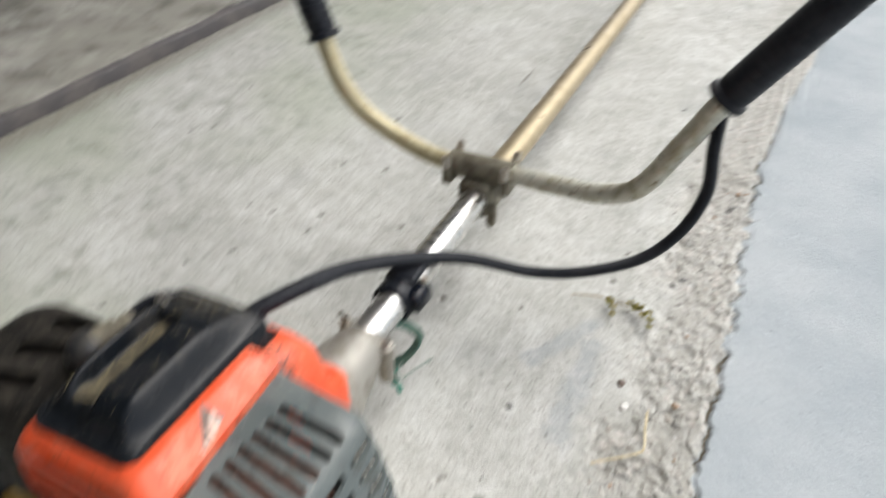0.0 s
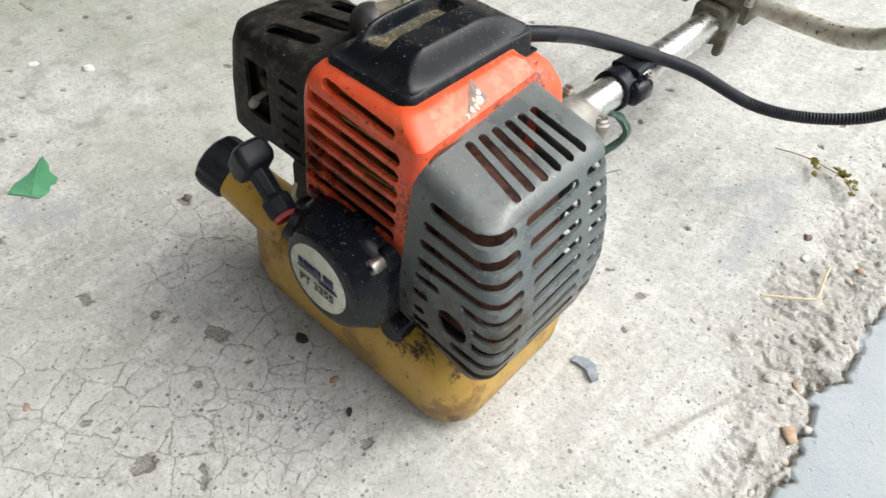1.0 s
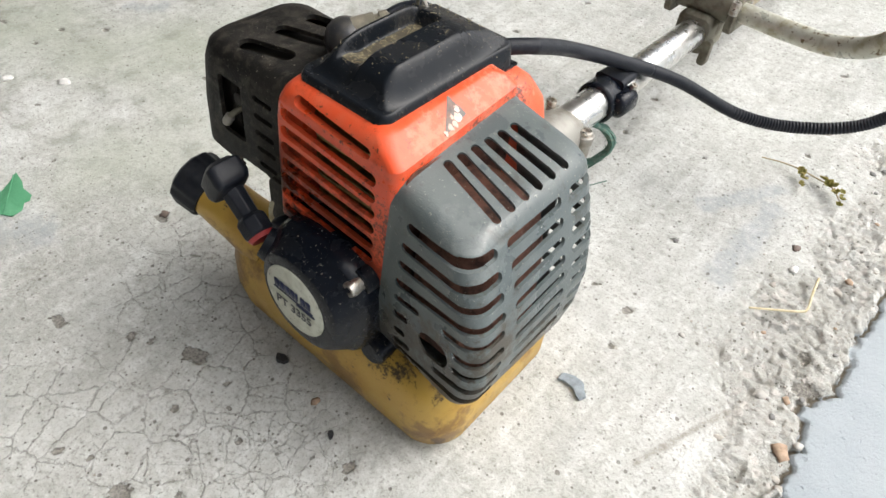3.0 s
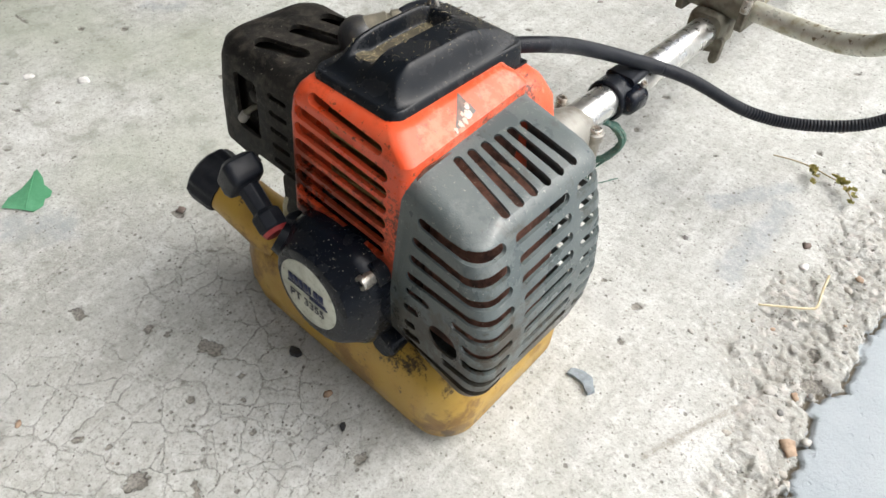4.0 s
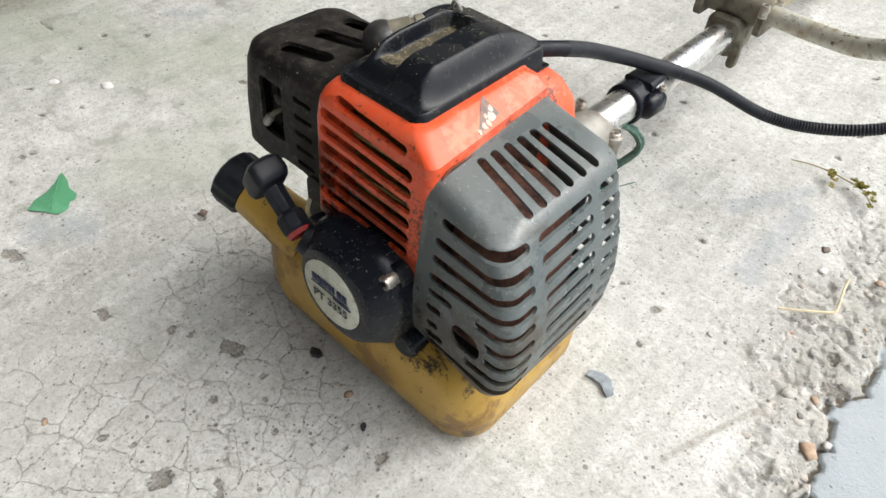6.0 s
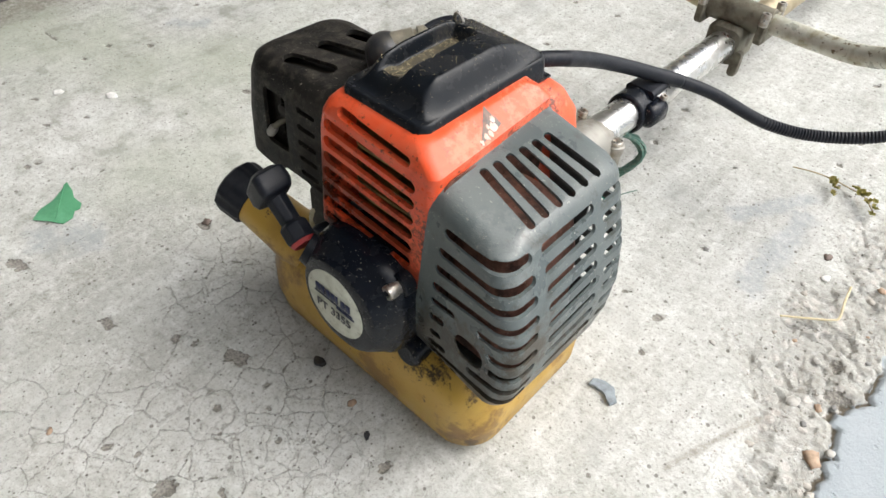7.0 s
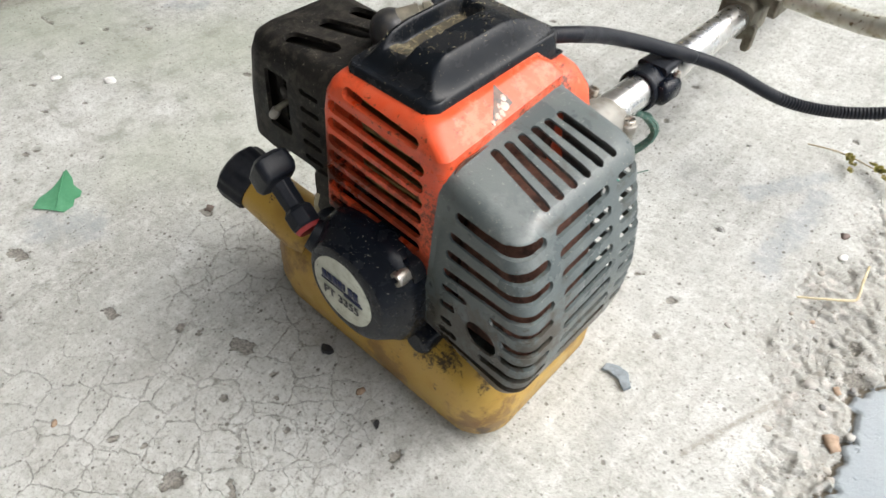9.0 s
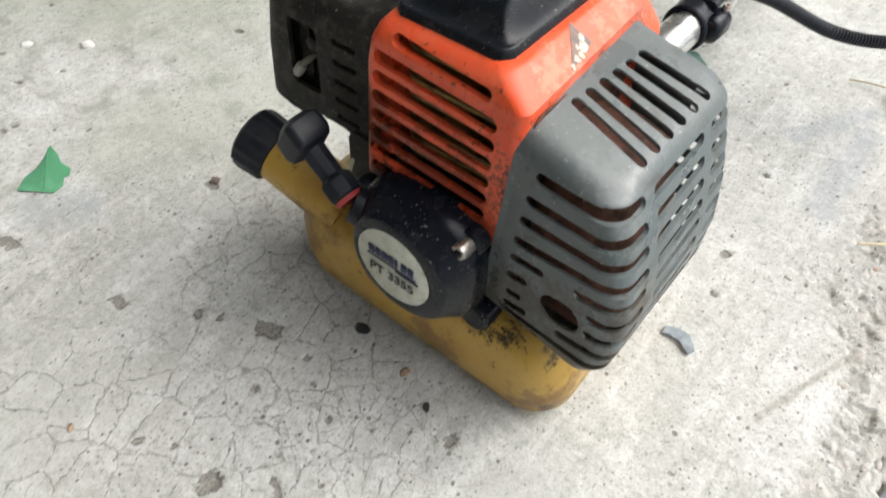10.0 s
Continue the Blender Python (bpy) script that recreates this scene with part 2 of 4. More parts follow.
def stack(bm, rings, close=True):
    """Skins rings of equal length, given as lists of 3D points."""
    made = [[bm.verts.new(p) for p in ring] for ring in rings]
    for a, b in zip(made, made[1:]):
        for i in range(len(a)):
            j = (i + 1) % len(a)
            bm.faces.new((a[i], a[j], b[j], b[i]))
    if close:
        bm.faces.new(made[0][::-1])
        bm.faces.new(made[-1])
    return bm


def loft(levels, n=6, axis="z", shape=None, bm=None, outline=rounded):
    """Levels of (height, x0, x1, y0, y1, r) along an axis: z as it is; y: sections in (x, z)."""
    bm = bm or bmesh.new()
    rings = []
    for h, x0, x1, y0, y1, r in levels:
        pts = outline(x0, x1, y0, y1, r, n)
        if axis == "z":
            rings.append([(x, y, h) for x, y in pts])
        elif axis == "y":
            rings.append([(x, h, y) for x, y in pts])
        else:
            rings.append([(h, x, y) for x, y in pts])
    if shape:
        rings = [[shape(*p) for p in ring] for ring in rings]
    stack(bm, rings)
    bmesh.ops.recalc_face_normals(bm, faces=bm.faces)
    return bm


def turned(profile, at=(0, 0, 0), way=(0, 1, 0), n=24, bm=None):
    """A lathe: (along, radius) pairs round an axis."""
    bm = bm or bmesh.new()
    q = Vector(way).normalized().to_track_quat("Z", "Y").to_matrix()
    rings = []
    for s, r in profile:
        rings.append([Vector(at) + q @ Vector((r * math.cos(2 * math.pi * i / n), r * math.sin(2 * math.pi * i / n), s)) for i in range(n)])
    stack(bm, rings)
    bmesh.ops.recalc_face_normals(bm, faces=bm.faces)
    return bm


def smooth_path(points, per=8):
    """Catmull-Rom through the points."""
    p = [Vector(v) for v in points]
    p = [2 * p[0] - p[1], *p, 2 * p[-1] - p[-2]]
    out = []
    for i in range(1, len(p) - 2):
        a, b, c, d = p[i - 1 : i + 3]
        for k in range(per):
            t = k / per
            out.append(0.5 * (2 * b + (c - a) * t + (2 * a - 5 * b + 4 * c - d) * t * t + (3 * b - a - 3 * c + d) * t**3))
    return out + [p[-2]]


def tube(points, r, n=12, per=8, bm=None, radius=None):
    """A round tube along a smooth path; radius(i, s) may vary it, s being the run so far."""
    bm = bm or bmesh.new()
    path = smooth_path(points, per) if per else [Vector(v) for v in points]
    ahead = (path[1] - path[0]).normalized()
    side = ahead.orthogonal().normalized()
    rings, run = [], 0.0
    for i, p in enumerate(path):
        nxt = (path[min(i + 1, len(path) - 1)] - path[max(i - 1, 0)]).normalized()
        side = (side - nxt * side.dot(nxt)).normalized()
        up = nxt.cross(side)
        run += (p - path[i - 1]).length if i else 0
        rad = radius(i, run) if radius else r
        rings.append([p + rad * (math.cos(2 * math.pi * k / n) * side + math.sin(2 * math.pi * k / n) * up) for k in range(n)])
    stack(bm, rings)
    bmesh.ops.recalc_face_normals(bm, faces=bm.faces)
    return bm


def capsule(u0, u1, v, h, d0, d1, axes, n=6, bm=None):
    """A slot-shaped prism: from u0 to u1, h high round v, from depth d0 to d1; axes names the order of u, v and depth."""
    bm = bm or bmesh.new()
    r = h / 2
    flat = rounded(u0, u1, v - r, v + r, r * 0.98, n)
    order = [axes.index(c) for c in "xyz"]
    rings = [[tuple((u, w, d)[k] for k in order) for u, w in flat] for d in (d0, d1)]
    stack(bm, rings)
    bmesh.ops.recalc_face_normals(bm, faces=bm.faces)
    return bm


def to_mesh(bm, name="mesh"):
    me = bpy.data.meshes.new(name)
    bm.to_mesh(me)
    bm.free()
    return me


def carved(body, cutter, union=None):
    """body less cutter, as a bmesh."""
    a, b = new("a", to_mesh(body)), new("b", to_mesh(cutter))
    mod = a.modifiers.new("cut", "BOOLEAN")
    mod.operation, mod.object, mod.solver, mod.use_self = "DIFFERENCE", b, "EXACT", True
    bpy.context.view_layer.update()
    me = bpy.data.meshes.new_from_object(a.evaluated_get(bpy.context.evaluated_depsgraph_get()))
    out = bmesh.new()
    out.from_mesh(me)
    for o in (a, b):
        d = o.data
        bpy.data.objects.remove(o)
        bpy.data.meshes.remove(d)
    bpy.data.meshes.remove(me)
    return out


def bevelled(ob, width, segments=2, angle=35):
    m = ob.modifiers.new("bevel", "BEVEL")
    m.width, m.segments, m.limit_method, m.angle_limit = width, segments, "ANGLE", radians(angle)
    even = ob.modifiers.new("even", "WEIGHTED_NORMAL")
    even.keep_sharp, even.weight = True, 80
    return ob


def part(name, bm, mat, parent, label="", machine=True, bevel=0.0, smooth=40):
    """Links a bmesh as one mesh object under a thing or a part."""
    if machine:
        bm.transform(MACHINE if machine is True else machine)
    for f in bm.faces:
        f.smooth = True
    for e in bm.edges:
        e.smooth = not (len(e.link_faces) == 2 and e.calc_face_angle(0) > radians(smooth))
    ob = new(name, to_mesh(bm, name))
    ob.data.materials.append(mat)
    ob.parent = parent
    if bevel:
        bevelled(ob, bevel)
    return tagged(ob, label)


def thing(name, bm, mat, label, category, group="", kind="", smooth=40, bevel=0.0):
    ob = part(name, bm, mat, None, "", False, bevel, smooth)
    return tagged(ob, label, category, group, kind)


def step(a, b, x):
    t = min(max((x - a) / (b - a), 0.0), 1.0)
    return t * t * (3 - 2 * t)


def sheet(x0, x1, y0, y1, nx, ny, height, floor_z):
    """A closed block whose top follows height(x, y)."""
    bm = bmesh.new()
    top = [[bm.verts.new((x0 + (x1 - x0) * i / nx, y0 + (y1 - y0) * j / ny, height(x0 + (x1 - x0) * i / nx, y0 + (y1 - y0) * j / ny))) for j in range(ny + 1)] for i in range(nx + 1)]
    for i in range(nx):
        for j in range(ny):
            bm.faces.new((top[i][j], top[i + 1][j], top[i + 1][j + 1], top[i][j + 1]))
    rim = [top[i][0] for i in range(nx + 1)] + [top[nx][j] for j in range(1, ny + 1)] + [top[i][ny] for i in range(nx - 1, -1, -1)] + [top[0][j] for j in range(ny - 1, 0, -1)]
    low = [bm.verts.new((v.co.x, v.co.y, floor_z)) for v in rim]
    for i in range(len(rim)):
        j = (i + 1) % len(rim)
        bm.faces.new((rim[i], low[i], low[j], rim[j]))
    bm.faces.new(low)
    bmesh.ops.recalc_face_normals(bm, faces=bm.faces)
    return bm


def screw(parent, at, way, r=0.004, h=0.004, name="screw", machine=True):
    """A socket-head screw with a recessed hexagon."""
    bm = turned([(-h, r * 0.98), (h * 0.7, r), (h, r * 0.88), (h, r * 0.5), (h * 0.3, r * 0.45)], at, way, 14)
    return part(name, bm, STEEL, parent, machine=machine)


# ---------------------------------------------------------------- ground
def edge_x(y):
    """Where the pale concrete breaks off along the grey slab."""
    bulge = -0.009 * math.exp(-(((y - 0.235) / 0.035) ** 2)) - 0.010 * math.exp(-(((y - 0.78) / 0.16) ** 2)) + 0.045 * step(0.88, 1.25, y)
    return 0.280 + bulge + 0.003 * noise.noise((0.3, y * 9.0, 1.0)) + 0.006 * noise.noise((0.7, y * 34.0, 2.0)) + 0.0045 * noise.noise((0.1, y * 120.0, 3.0)) + 0.004 * (noise.cell((0.1, y * 75.0, 3.0)) - 0.5)


def worn_at(x, y):
    """How far the skin of the concrete has weathered off towards its broken edge, 0 to 1."""
    over = x - edge_x(y)
    near = 0.038 * step(0.27, 0.15, y)
    return step(-0.105, -0.045, over - near + 0.034 * noise.noise((x * 22, y * 22, 4.0)) + 0.012 * noise.noise((x * 75, y * 75, 4.0))) if over < 0 else 0.0


def ground_height(x, y):
    z = 0.0012 * noise.noise((x * 7, y * 7, 0.0)) + 0.0005 * noise.noise((x * 45, y * 45, 0.5))
    over = x - edge_x(y)
    worn = worn_at(x, y)
    if over < 0:
        z -= worn * 0.002
        z += worn * 0.0020 * (noise.noise((x * 60, y * 60, 7.0)) + 0.7 * noise.noise((x * 150, y * 150, 8.0)) + 0.5 * noise.noise((x * 260, y * 260, 6.0)))
        z += worn * 0.0023 * (noise.cell(noise.voronoi((x * 95 + noise.noise((x * 90, y * 90, 2.0)), y * 95, 0.0))[1][0] * 3.7) - 0.55) * step(-0.1, 0.2, noise.noise((x * 14, y * 14, 3.0)) + 0.25)
        z -= 0.004 * step(-0.006, 0.0, over)
    else:
        z = -0.006 + 0.0004 * noise.noise((x * 30, y * 30, 0.0)) - 0.0048 * step(0.0060, 0.001, over) * step(-0.45, 0.0, noise.noise((x * 3, y * 21, 5.0)))
    return z - 0.0022 * step(0.2, 0.8, chipped(x, y))


# places where the concrete's skin has come away: centre, half-lengths, turn
PATCHES = [(-0.113, -0.037, 0.0125, 0.0075, 20), (-0.220, -0.092, 0.0105, 0.0042, 8), (-0.058, -0.139, 0.0095, 0.0085, 0), (-0.260, 0.031, 0.007, 0.0075, 60), (-0.343, -0.116, 0.014, 0.006, 15), (-0.295, -0.158, 0.016, 0.004, 5),
           (0.262, 0.262, 0.012, 0.008, 30), (0.250, 0.292, 0.005, 0.008, 0), (0.108, 0.331, 0.004, 0.003, 0), (-0.165, -0.062, 0.004, 0.006, 40), (-0.02, -0.115, 0.010, 0.003, -30), (0.045, -0.02, 0.004, 0.007, 20), (-0.085, -0.075, 0.003, 0.004, 0)]
random.seed(11)
PATCHES += [(random.uniform(-0.7, 0.24), random.uniform(-0.28, 0.95), random.uniform(0.002, 0.0055), random.uniform(0.0018, 0.004), random.uniform(0, 90)) for _ in range(90)]
BINS = {}
for row in PATCHES:
    for i in (-1, 0, 1):
        for j in (-1, 0, 1):
            BINS.setdefault((math.floor(row[0] / 0.03) + i, math.floor(row[1] / 0.03) + j), []).append(row)


def chipped(x, y):
    """How far the skin is gone at a place, 0 to 1."""
    most = 0.0
    for px, py, a, b, turn in BINS.get((math.floor(x / 0.03), math.floor(y / 0.03)), ()):
        c, s = math.cos(radians(turn)), math.sin(radians(turn))
        u, v = ((x - px) * c + (y - py) * s) / a, (-(x - px) * s + (y - py) * c) / b
        d = math.hypot(u, v) + 0.55 * noise.noise((x * 160, y * 160, 9.0)) + 0.3 * noise.noise((x * 420, y * 420, 3.0))
        most = max(most, step(1.05, 0.75, d))
    return most


# long stains: ends and half-width
SMEARS = [((-0.602, 0.214), (-0.574, 0.240), 0.014), ((-0.352, -0.075), (-0.325, -0.052), 0.026), ((0.158, 0.318), (0.158, 0.430), 0.016), ((0.108, 0.395), (0.150, 0.46), 0.012)]
SCRATCHES = [((0.194, 0.120), (0.226, 0.205), 0.0035)]


def smeared(x, y, rows):
    most = 0.0
    for a, b, wide in rows:
        if abs(x - a[0]) > 0.2 or abs(y - a[1]) > 0.3:
            continue
        dx, dy = b[0] - a[0], b[1] - a[1]
        k = min(max(((x - a[0]) * dx + (y - a[1]) * dy) / (dx * dx + dy * dy), 0), 1)
        d = math.hypot(x - a[0] - k * dx, y - a[1] - k * dy) / wide + 0.6 * noise.noise((x * 50, y * 50, 2.0)) + 0.3 * noise.noise((x * 140, y * 140, 2.0))
        most = max(most, step(1.1, 0.3, d))
    return most


def ground_lines(lo, hi, step_, far, fine):
    near = np.concatenate([np.arange(lo, fine[0], step_), np.arange(fine[0], fine[1], fine[2]), np.arange(fine[1], hi + 1e-9, step_)])
    out, d = [], step_
    a = hi
    while a < far:
        d *= 1.35
        a += d
        out.append(a)
    back, d, a = [], step_, lo
    while a > -far:
        d *= 1.35
        a -= d
        back.append(a)
    return np.array(back[::-1] + list(near) + out)


def build_ground():
    xs, ys = ground_lines(-0.62, 0.40, 0.0024, 400.0, (0.15, 0.305, 0.0013)), ground_lines(-0.30, 0.80, 0.0026, 400.0, (0.10, 0.46, 0.0016))
    verts = [(x, y, ground_height(x, y)) for y in ys for x in xs]
    nx = len(xs)
    faces = [(j * nx + i, j * nx + i + 1, (j + 1) * nx + i + 1, (j + 1) * nx + i) for j in range(len(ys) - 1) for i in range(nx - 1)]
    me = bpy.data.meshes.new("ground")
    me.from_pydata(verts, [], faces)
    me.shade_smooth()
    gone = me.attributes.new("gone", "FLOAT", "POINT")
    gone.data.foreach_set("value", [chipped(v[0], v[1]) for v in verts])
    for name, rows in (("smear", SMEARS), ("scratch", SCRATCHES)):
        layer = me.attributes.new(name, "FLOAT", "POINT")
        layer.data.foreach_set("value", [smeared(v[0], v[1], rows) for v in verts])
    beyond = me.attributes.new("beyond", "FLOAT", "POINT")
    beyond.data.foreach_set("value", [v[0] - edge_x(v[1]) for v in verts])
    worn = me.attributes.new("worn", "FLOAT", "POINT")
    worn.data.foreach_set("value", [worn_at(v[0], v[1]) for v in verts])
    return me


PALE_A, PALE_B = (0.452, 0.460, 0.428), (0.590, 0.600, 0.572)


def concrete():
    m = bpy.data.materials.new("old_concrete")
    m.use_nodes = True
    n, l = m.node_tree.nodes, m.node_tree.links
    b = n["Principled BSDF"]
    at = n.new("ShaderNodeNewGeometry").outputs["Position"]

    def tex(kind, scale, vec=None, **more):
        t = n.new(kind)
        t.inputs["Scale"].default_value = scale
        for k, v in more.items():
            t.inputs[k.replace("_", " ")].default_value = v
        l.new(vec or at, t.inputs["Vector"])
        return t

    def span(fac, a, z, lo=0.0, hi=1.0):
        r = n.new("ShaderNodeMapRange")
        for k, v in zip(("From Min", "From Max", "To Min", "To Max"), (a, z, lo, hi)):
            r.inputs[k].default_value = v
        l.new(fac, r.inputs["Value"])
        return r.outputs["Result"]

    def calc(op, a, z):
        c = n.new("ShaderNodeMath")
        c.operation = op
        for i, v in enumerate((a, z)):
            if isinstance(v, (int, float)):
                c.inputs[i].default_value = v
            else:
                l.new(v, c.inputs[i])
        return c.outputs[0]

    def mixed(fac, a, z, blend="MIX"):
        x = n.new("ShaderNodeMix")
        x.data_type, x.blend_type = "RGBA", blend
        for k, v in (("A", a), ("B", z)):
            s = [i for i in x.inputs if i.name == k and i.type == "RGBA"][0]
            if isinstance(v, tuple):
                s.default_value = (*v, 1)
            else:
                l.new(v, s)
        if isinstance(fac, float):
            x.inputs["Factor"].default_value = fac
        else:
            l.new(fac, x.inputs["Factor"])
        return [o for o in x.outputs if o.type == "RGBA"][0]

    def attribute(name):
        t = n.new("ShaderNodeAttribute")
        t.attribute_name = name
        return t.outputs["Fac"]

    worn = attribute("worn")
    broad = tex("ShaderNodeTexNoise", 5.0, Detail=6.0, Roughness=0.62).outputs["Fac"]
    mid = tex("ShaderNodeTexNoise", 34.0, Detail=8.0, Roughness=0.68).outputs["Fac"]
    fine = tex("ShaderNodeTexNoise", 420.0, Detail=4.0, Roughness=0.7).outputs["Fac"]
    gritty = tex("ShaderNodeTexNoise", 150.0, Detail=5.0, Roughness=0.75).outputs["Fac"]
    # faint trowel streaks along the yard
    squash = n.new("ShaderNodeMapping")
    squash.inputs["Scale"].default_value = (1.0, 0.12, 1.0)
    l.new(at, squash.inputs["Vector"])
    streak = tex("ShaderNodeTexNoise", 70.0, squash.outputs[0], Detail=4.0, Roughness=0.6).outputs["Fac"]
    col = mixed(span(broad, 0.38, 0.62), PALE_A, PALE_B)
    col = mixed(span(mid, 0.52, 0.70, 0.0, 0.60), col, (0.345, 0.340, 0.305))
    col = mixed(span(mid, 0.47, 0.33, 0.0, 0.55), col, (0.73, 0.738, 0.715))
    col = mixed(span(streak, 0.54, 0.68, 0.0, 0.35), col, (0.345, 0.34, 0.31))
    col = mixed(span(streak, 0.45, 0.33, 0.0, 0.30), col, (0.73, 0.738, 0.715))
    col = mixed(span(gritty, 0.53, 0.68, 0.0, 0.72), col, (0.27, 0.26, 0.232))
    col = mixed(span(gritty, 0.46, 0.34, 0.0, 0.45), col, (0.76, 0.765, 0.745))
    col = mixed(span(fine, 0.53, 0.70, 0.0, 0.80), col, (0.25, 0.24, 0.215))
    blot = tex("ShaderNodeTexNoise", 15.0, Detail=3.0, Roughness=0.5).outputs["Fac"]
    col = mixed(span(blot, 0.54, 0.70, 0.0, 0.38), col, (0.37, 0.375, 0.36))
    green = tex("ShaderNodeTexNoise", 3.3, Detail=4.0).outputs["Fac"]
    west = n.new("ShaderNodeSeparateXYZ")
    l.new(at, west.inputs[0])
    col = mixed(calc("MULTIPLY", span(green, 0.46, 0.62, 0.0, 0.6), span(west.outputs[0], -0.15, -0.40)), col, (0.39, 0.42, 0.335))
    col = mixed(calc("MULTIPLY", calc("MULTIPLY", span(mid, 0.50, 0.60), span(blot, 0.46, 0.60, 0.1, 0.55)), span(west.outputs[0], -0.22, -0.42)), col, (0.27, 0.27, 0.225))
    col = mixed(calc("MULTIPLY", attribute("smear"), span(gritty, 0.36, 0.60, 0.25, 0.75)), col, (0.36, 0.385, 0.40))
    col = mixed(calc("MULTIPLY", attribute("scratch"), span(gritty, 0.36, 0.60, 0.3, 0.8)), col, (0.28, 0.255, 0.215))
    # the worn margin shows warm grey mortar and stones
    stones = tex("ShaderNodeTexVoronoi", 110.0)
    tone = n.new("ShaderNodeSeparateColor")
    l.new(stones.outputs["Color"], tone.inputs[0])
    col = mixed(calc("MULTIPLY", worn, span(gritty, 0.40, 0.62, 0.20, 0.70)), col, (0.40, 0.38, 0.34))
    col = mixed(calc("MULTIPLY", calc("MULTIPLY", worn, span(tone.outputs[1], 0.72, 0.78)), span(stones.outputs["Distance"], 0.5, 0.35, 0.0, 0.7)), col, (0.60, 0.57, 0.53))
    # dark grains and pits of two sizes
    spots = None
    for size, keep, reach in ((70.0, 0.93, 0.26), (140.0, 0.87, 0.34), (280.0, 0.84, 0.38)):
        grains = tex("ShaderNodeTexVoronoi", size)
        pick = n.new("ShaderNodeSeparateColor")
        l.new(grains.outputs["Color"], pick.inputs[0])
        one = calc("MULTIPLY", span(calc("ADD", grains.outputs["Distance"], calc("MULTIPLY", gritty, 0.45)), reach + 0.12, reach + 0.04), span(pick.outputs[0], keep, keep + 0.06))
        spots = one if spots is None else calc("MAXIMUM", spots, one)
    spot = spots
    col = mixed(calc("MULTIPLY", spot, 0.75), col, (0.15, 0.135, 0.115))
    # ragged pits, with a few pale crumbs left in them
    gone = span(calc("ADD", attribute("gone"), span(gritty, 0.35, 0.65, -0.32, 0.32)), 0.42, 0.56)
    col = mixed(calc("MULTIPLY", gone, 0.85), col, mixed(span(fine, 0.38, 0.62), (0.11, 0.10, 0.088), (0.34, 0.32, 0.28)))
    # hairline cracks, strongest in patches, of two sizes
    line = None
    for size, wide, low in ((34.0, 0.024, 0.36), (58.0, 0.024, 0.50)):
        bend = n.new("ShaderNodeVectorMath")
        bend.operation = "MULTIPLY_ADD"
        wob = tex("ShaderNodeTexNoise", size * 2.2, Detail=6.0, Roughness=0.7)
        l.new(wob.outputs["Color"], bend.inputs[0])
        bend.inputs[1].default_value = (0.5 / size, 0.5 / size, 0.0)
        l.new(at, bend.inputs[2])
        crack = tex("ShaderNodeTexVoronoi", size, bend.outputs[0])
        crack.feature = "DISTANCE_TO_EDGE"
        patchy = tex("ShaderNodeTexNoise", 6.0, Detail=3.0).outputs["Fac"]
        one = calc("MULTIPLY", span(crack.outputs["Distance"], wide, 0.006), span(patchy, low, low + 0.14))
        one = calc("MULTIPLY", one, span(gritty, 0.34, 0.56))
        line = one if line is None else calc("MAXIMUM", line, one)
    line = calc("MULTIPLY", line, calc("MULTIPLY", span(west.outputs[0], 0.12, -0.06, 0.12, 1.0), span(west.outputs[1], 0.20, 0.03, 0.06, 1.0)))
    line = calc("MULTIPLY", line, span(west.outputs[0], -0.36, -0.25, 0.10, 1.0))
    col = mixed(calc("MULTIPLY", line, 0.40), col, (0.19, 0.17, 0.14))
    # darker brown along the foot of the far step
    lean = calc("SUBTRACT", west.outputs[0], calc("MULTIPLY", west.outputs[1], 0.105))
    foot_band = span(calc("ADD", lean, span(mid, 0.3, 0.7, -0.03, 0.03)), -0.735, -0.79)
    col = mixed(calc("MULTIPLY", foot_band, span(gritty, 0.36, 0.60, 0.45, 0.9)), col, (0.20, 0.185, 0.15))
    # the grey slab, and the dark joint on the far side, by height of the sheet
    apart = n.new("ShaderNodeSeparateXYZ")
    l.new(at, apart.inputs[0])
    slab = span(attribute("beyond"), -0.001, 0.0005)
    slabcol = mixed(span(broad, 0.4, 0.6), (0.345, 0.385, 0.41), (0.425, 0.46, 0.48))
    slabcol = mixed(span(fine, 0.62, 0.75, 0.0, 0.5), slabcol, (0.26, 0.27, 0.28))
    col = mixed(slab, col, slabcol)
    crevice = calc("MULTIPLY", span(apart.outputs[2], -0.0078, -0.0100), span(apart.outputs[0], 0.2, 0.21))
    col = mixed(crevice, col, (0.15, 0.13, 0.10))
    l.new(col, b.inputs["Base Color"])
    b.inputs["Roughness"].default_value = 0.85
    b.inputs["Specular IOR Level"].default_value = 0.3
    rough_h = calc("ADD", calc("MULTIPLY", fine, 0.5), calc("MULTIPLY", mid, 0.8))
    rough_h = calc("SUBTRACT", rough_h, calc("MULTIPLY", line, 0.6))
    rough_h = calc("SUBTRACT", rough_h, calc("MULTIPLY", calc("MULTIPLY", stones.outputs["Distance"], worn), 0.8))
    rough_h = calc("SUBTRACT", rough_h, calc("MULTIPLY", gone, 0.7))
    rough_h = calc("ADD", calc("SUBTRACT", rough_h, calc("MULTIPLY", spot, 0.6)), calc("MULTIPLY", gritty, calc("ADD", 0.5, calc("MULTIPLY", worn, 1.6))))
    bp = n.new("ShaderNodeBump")
    bp.inputs["Strength"].default_value, bp.inputs["Distance"].default_value = 0.85, 0.0018
    l.new(rough_h, bp.inputs["Height"])
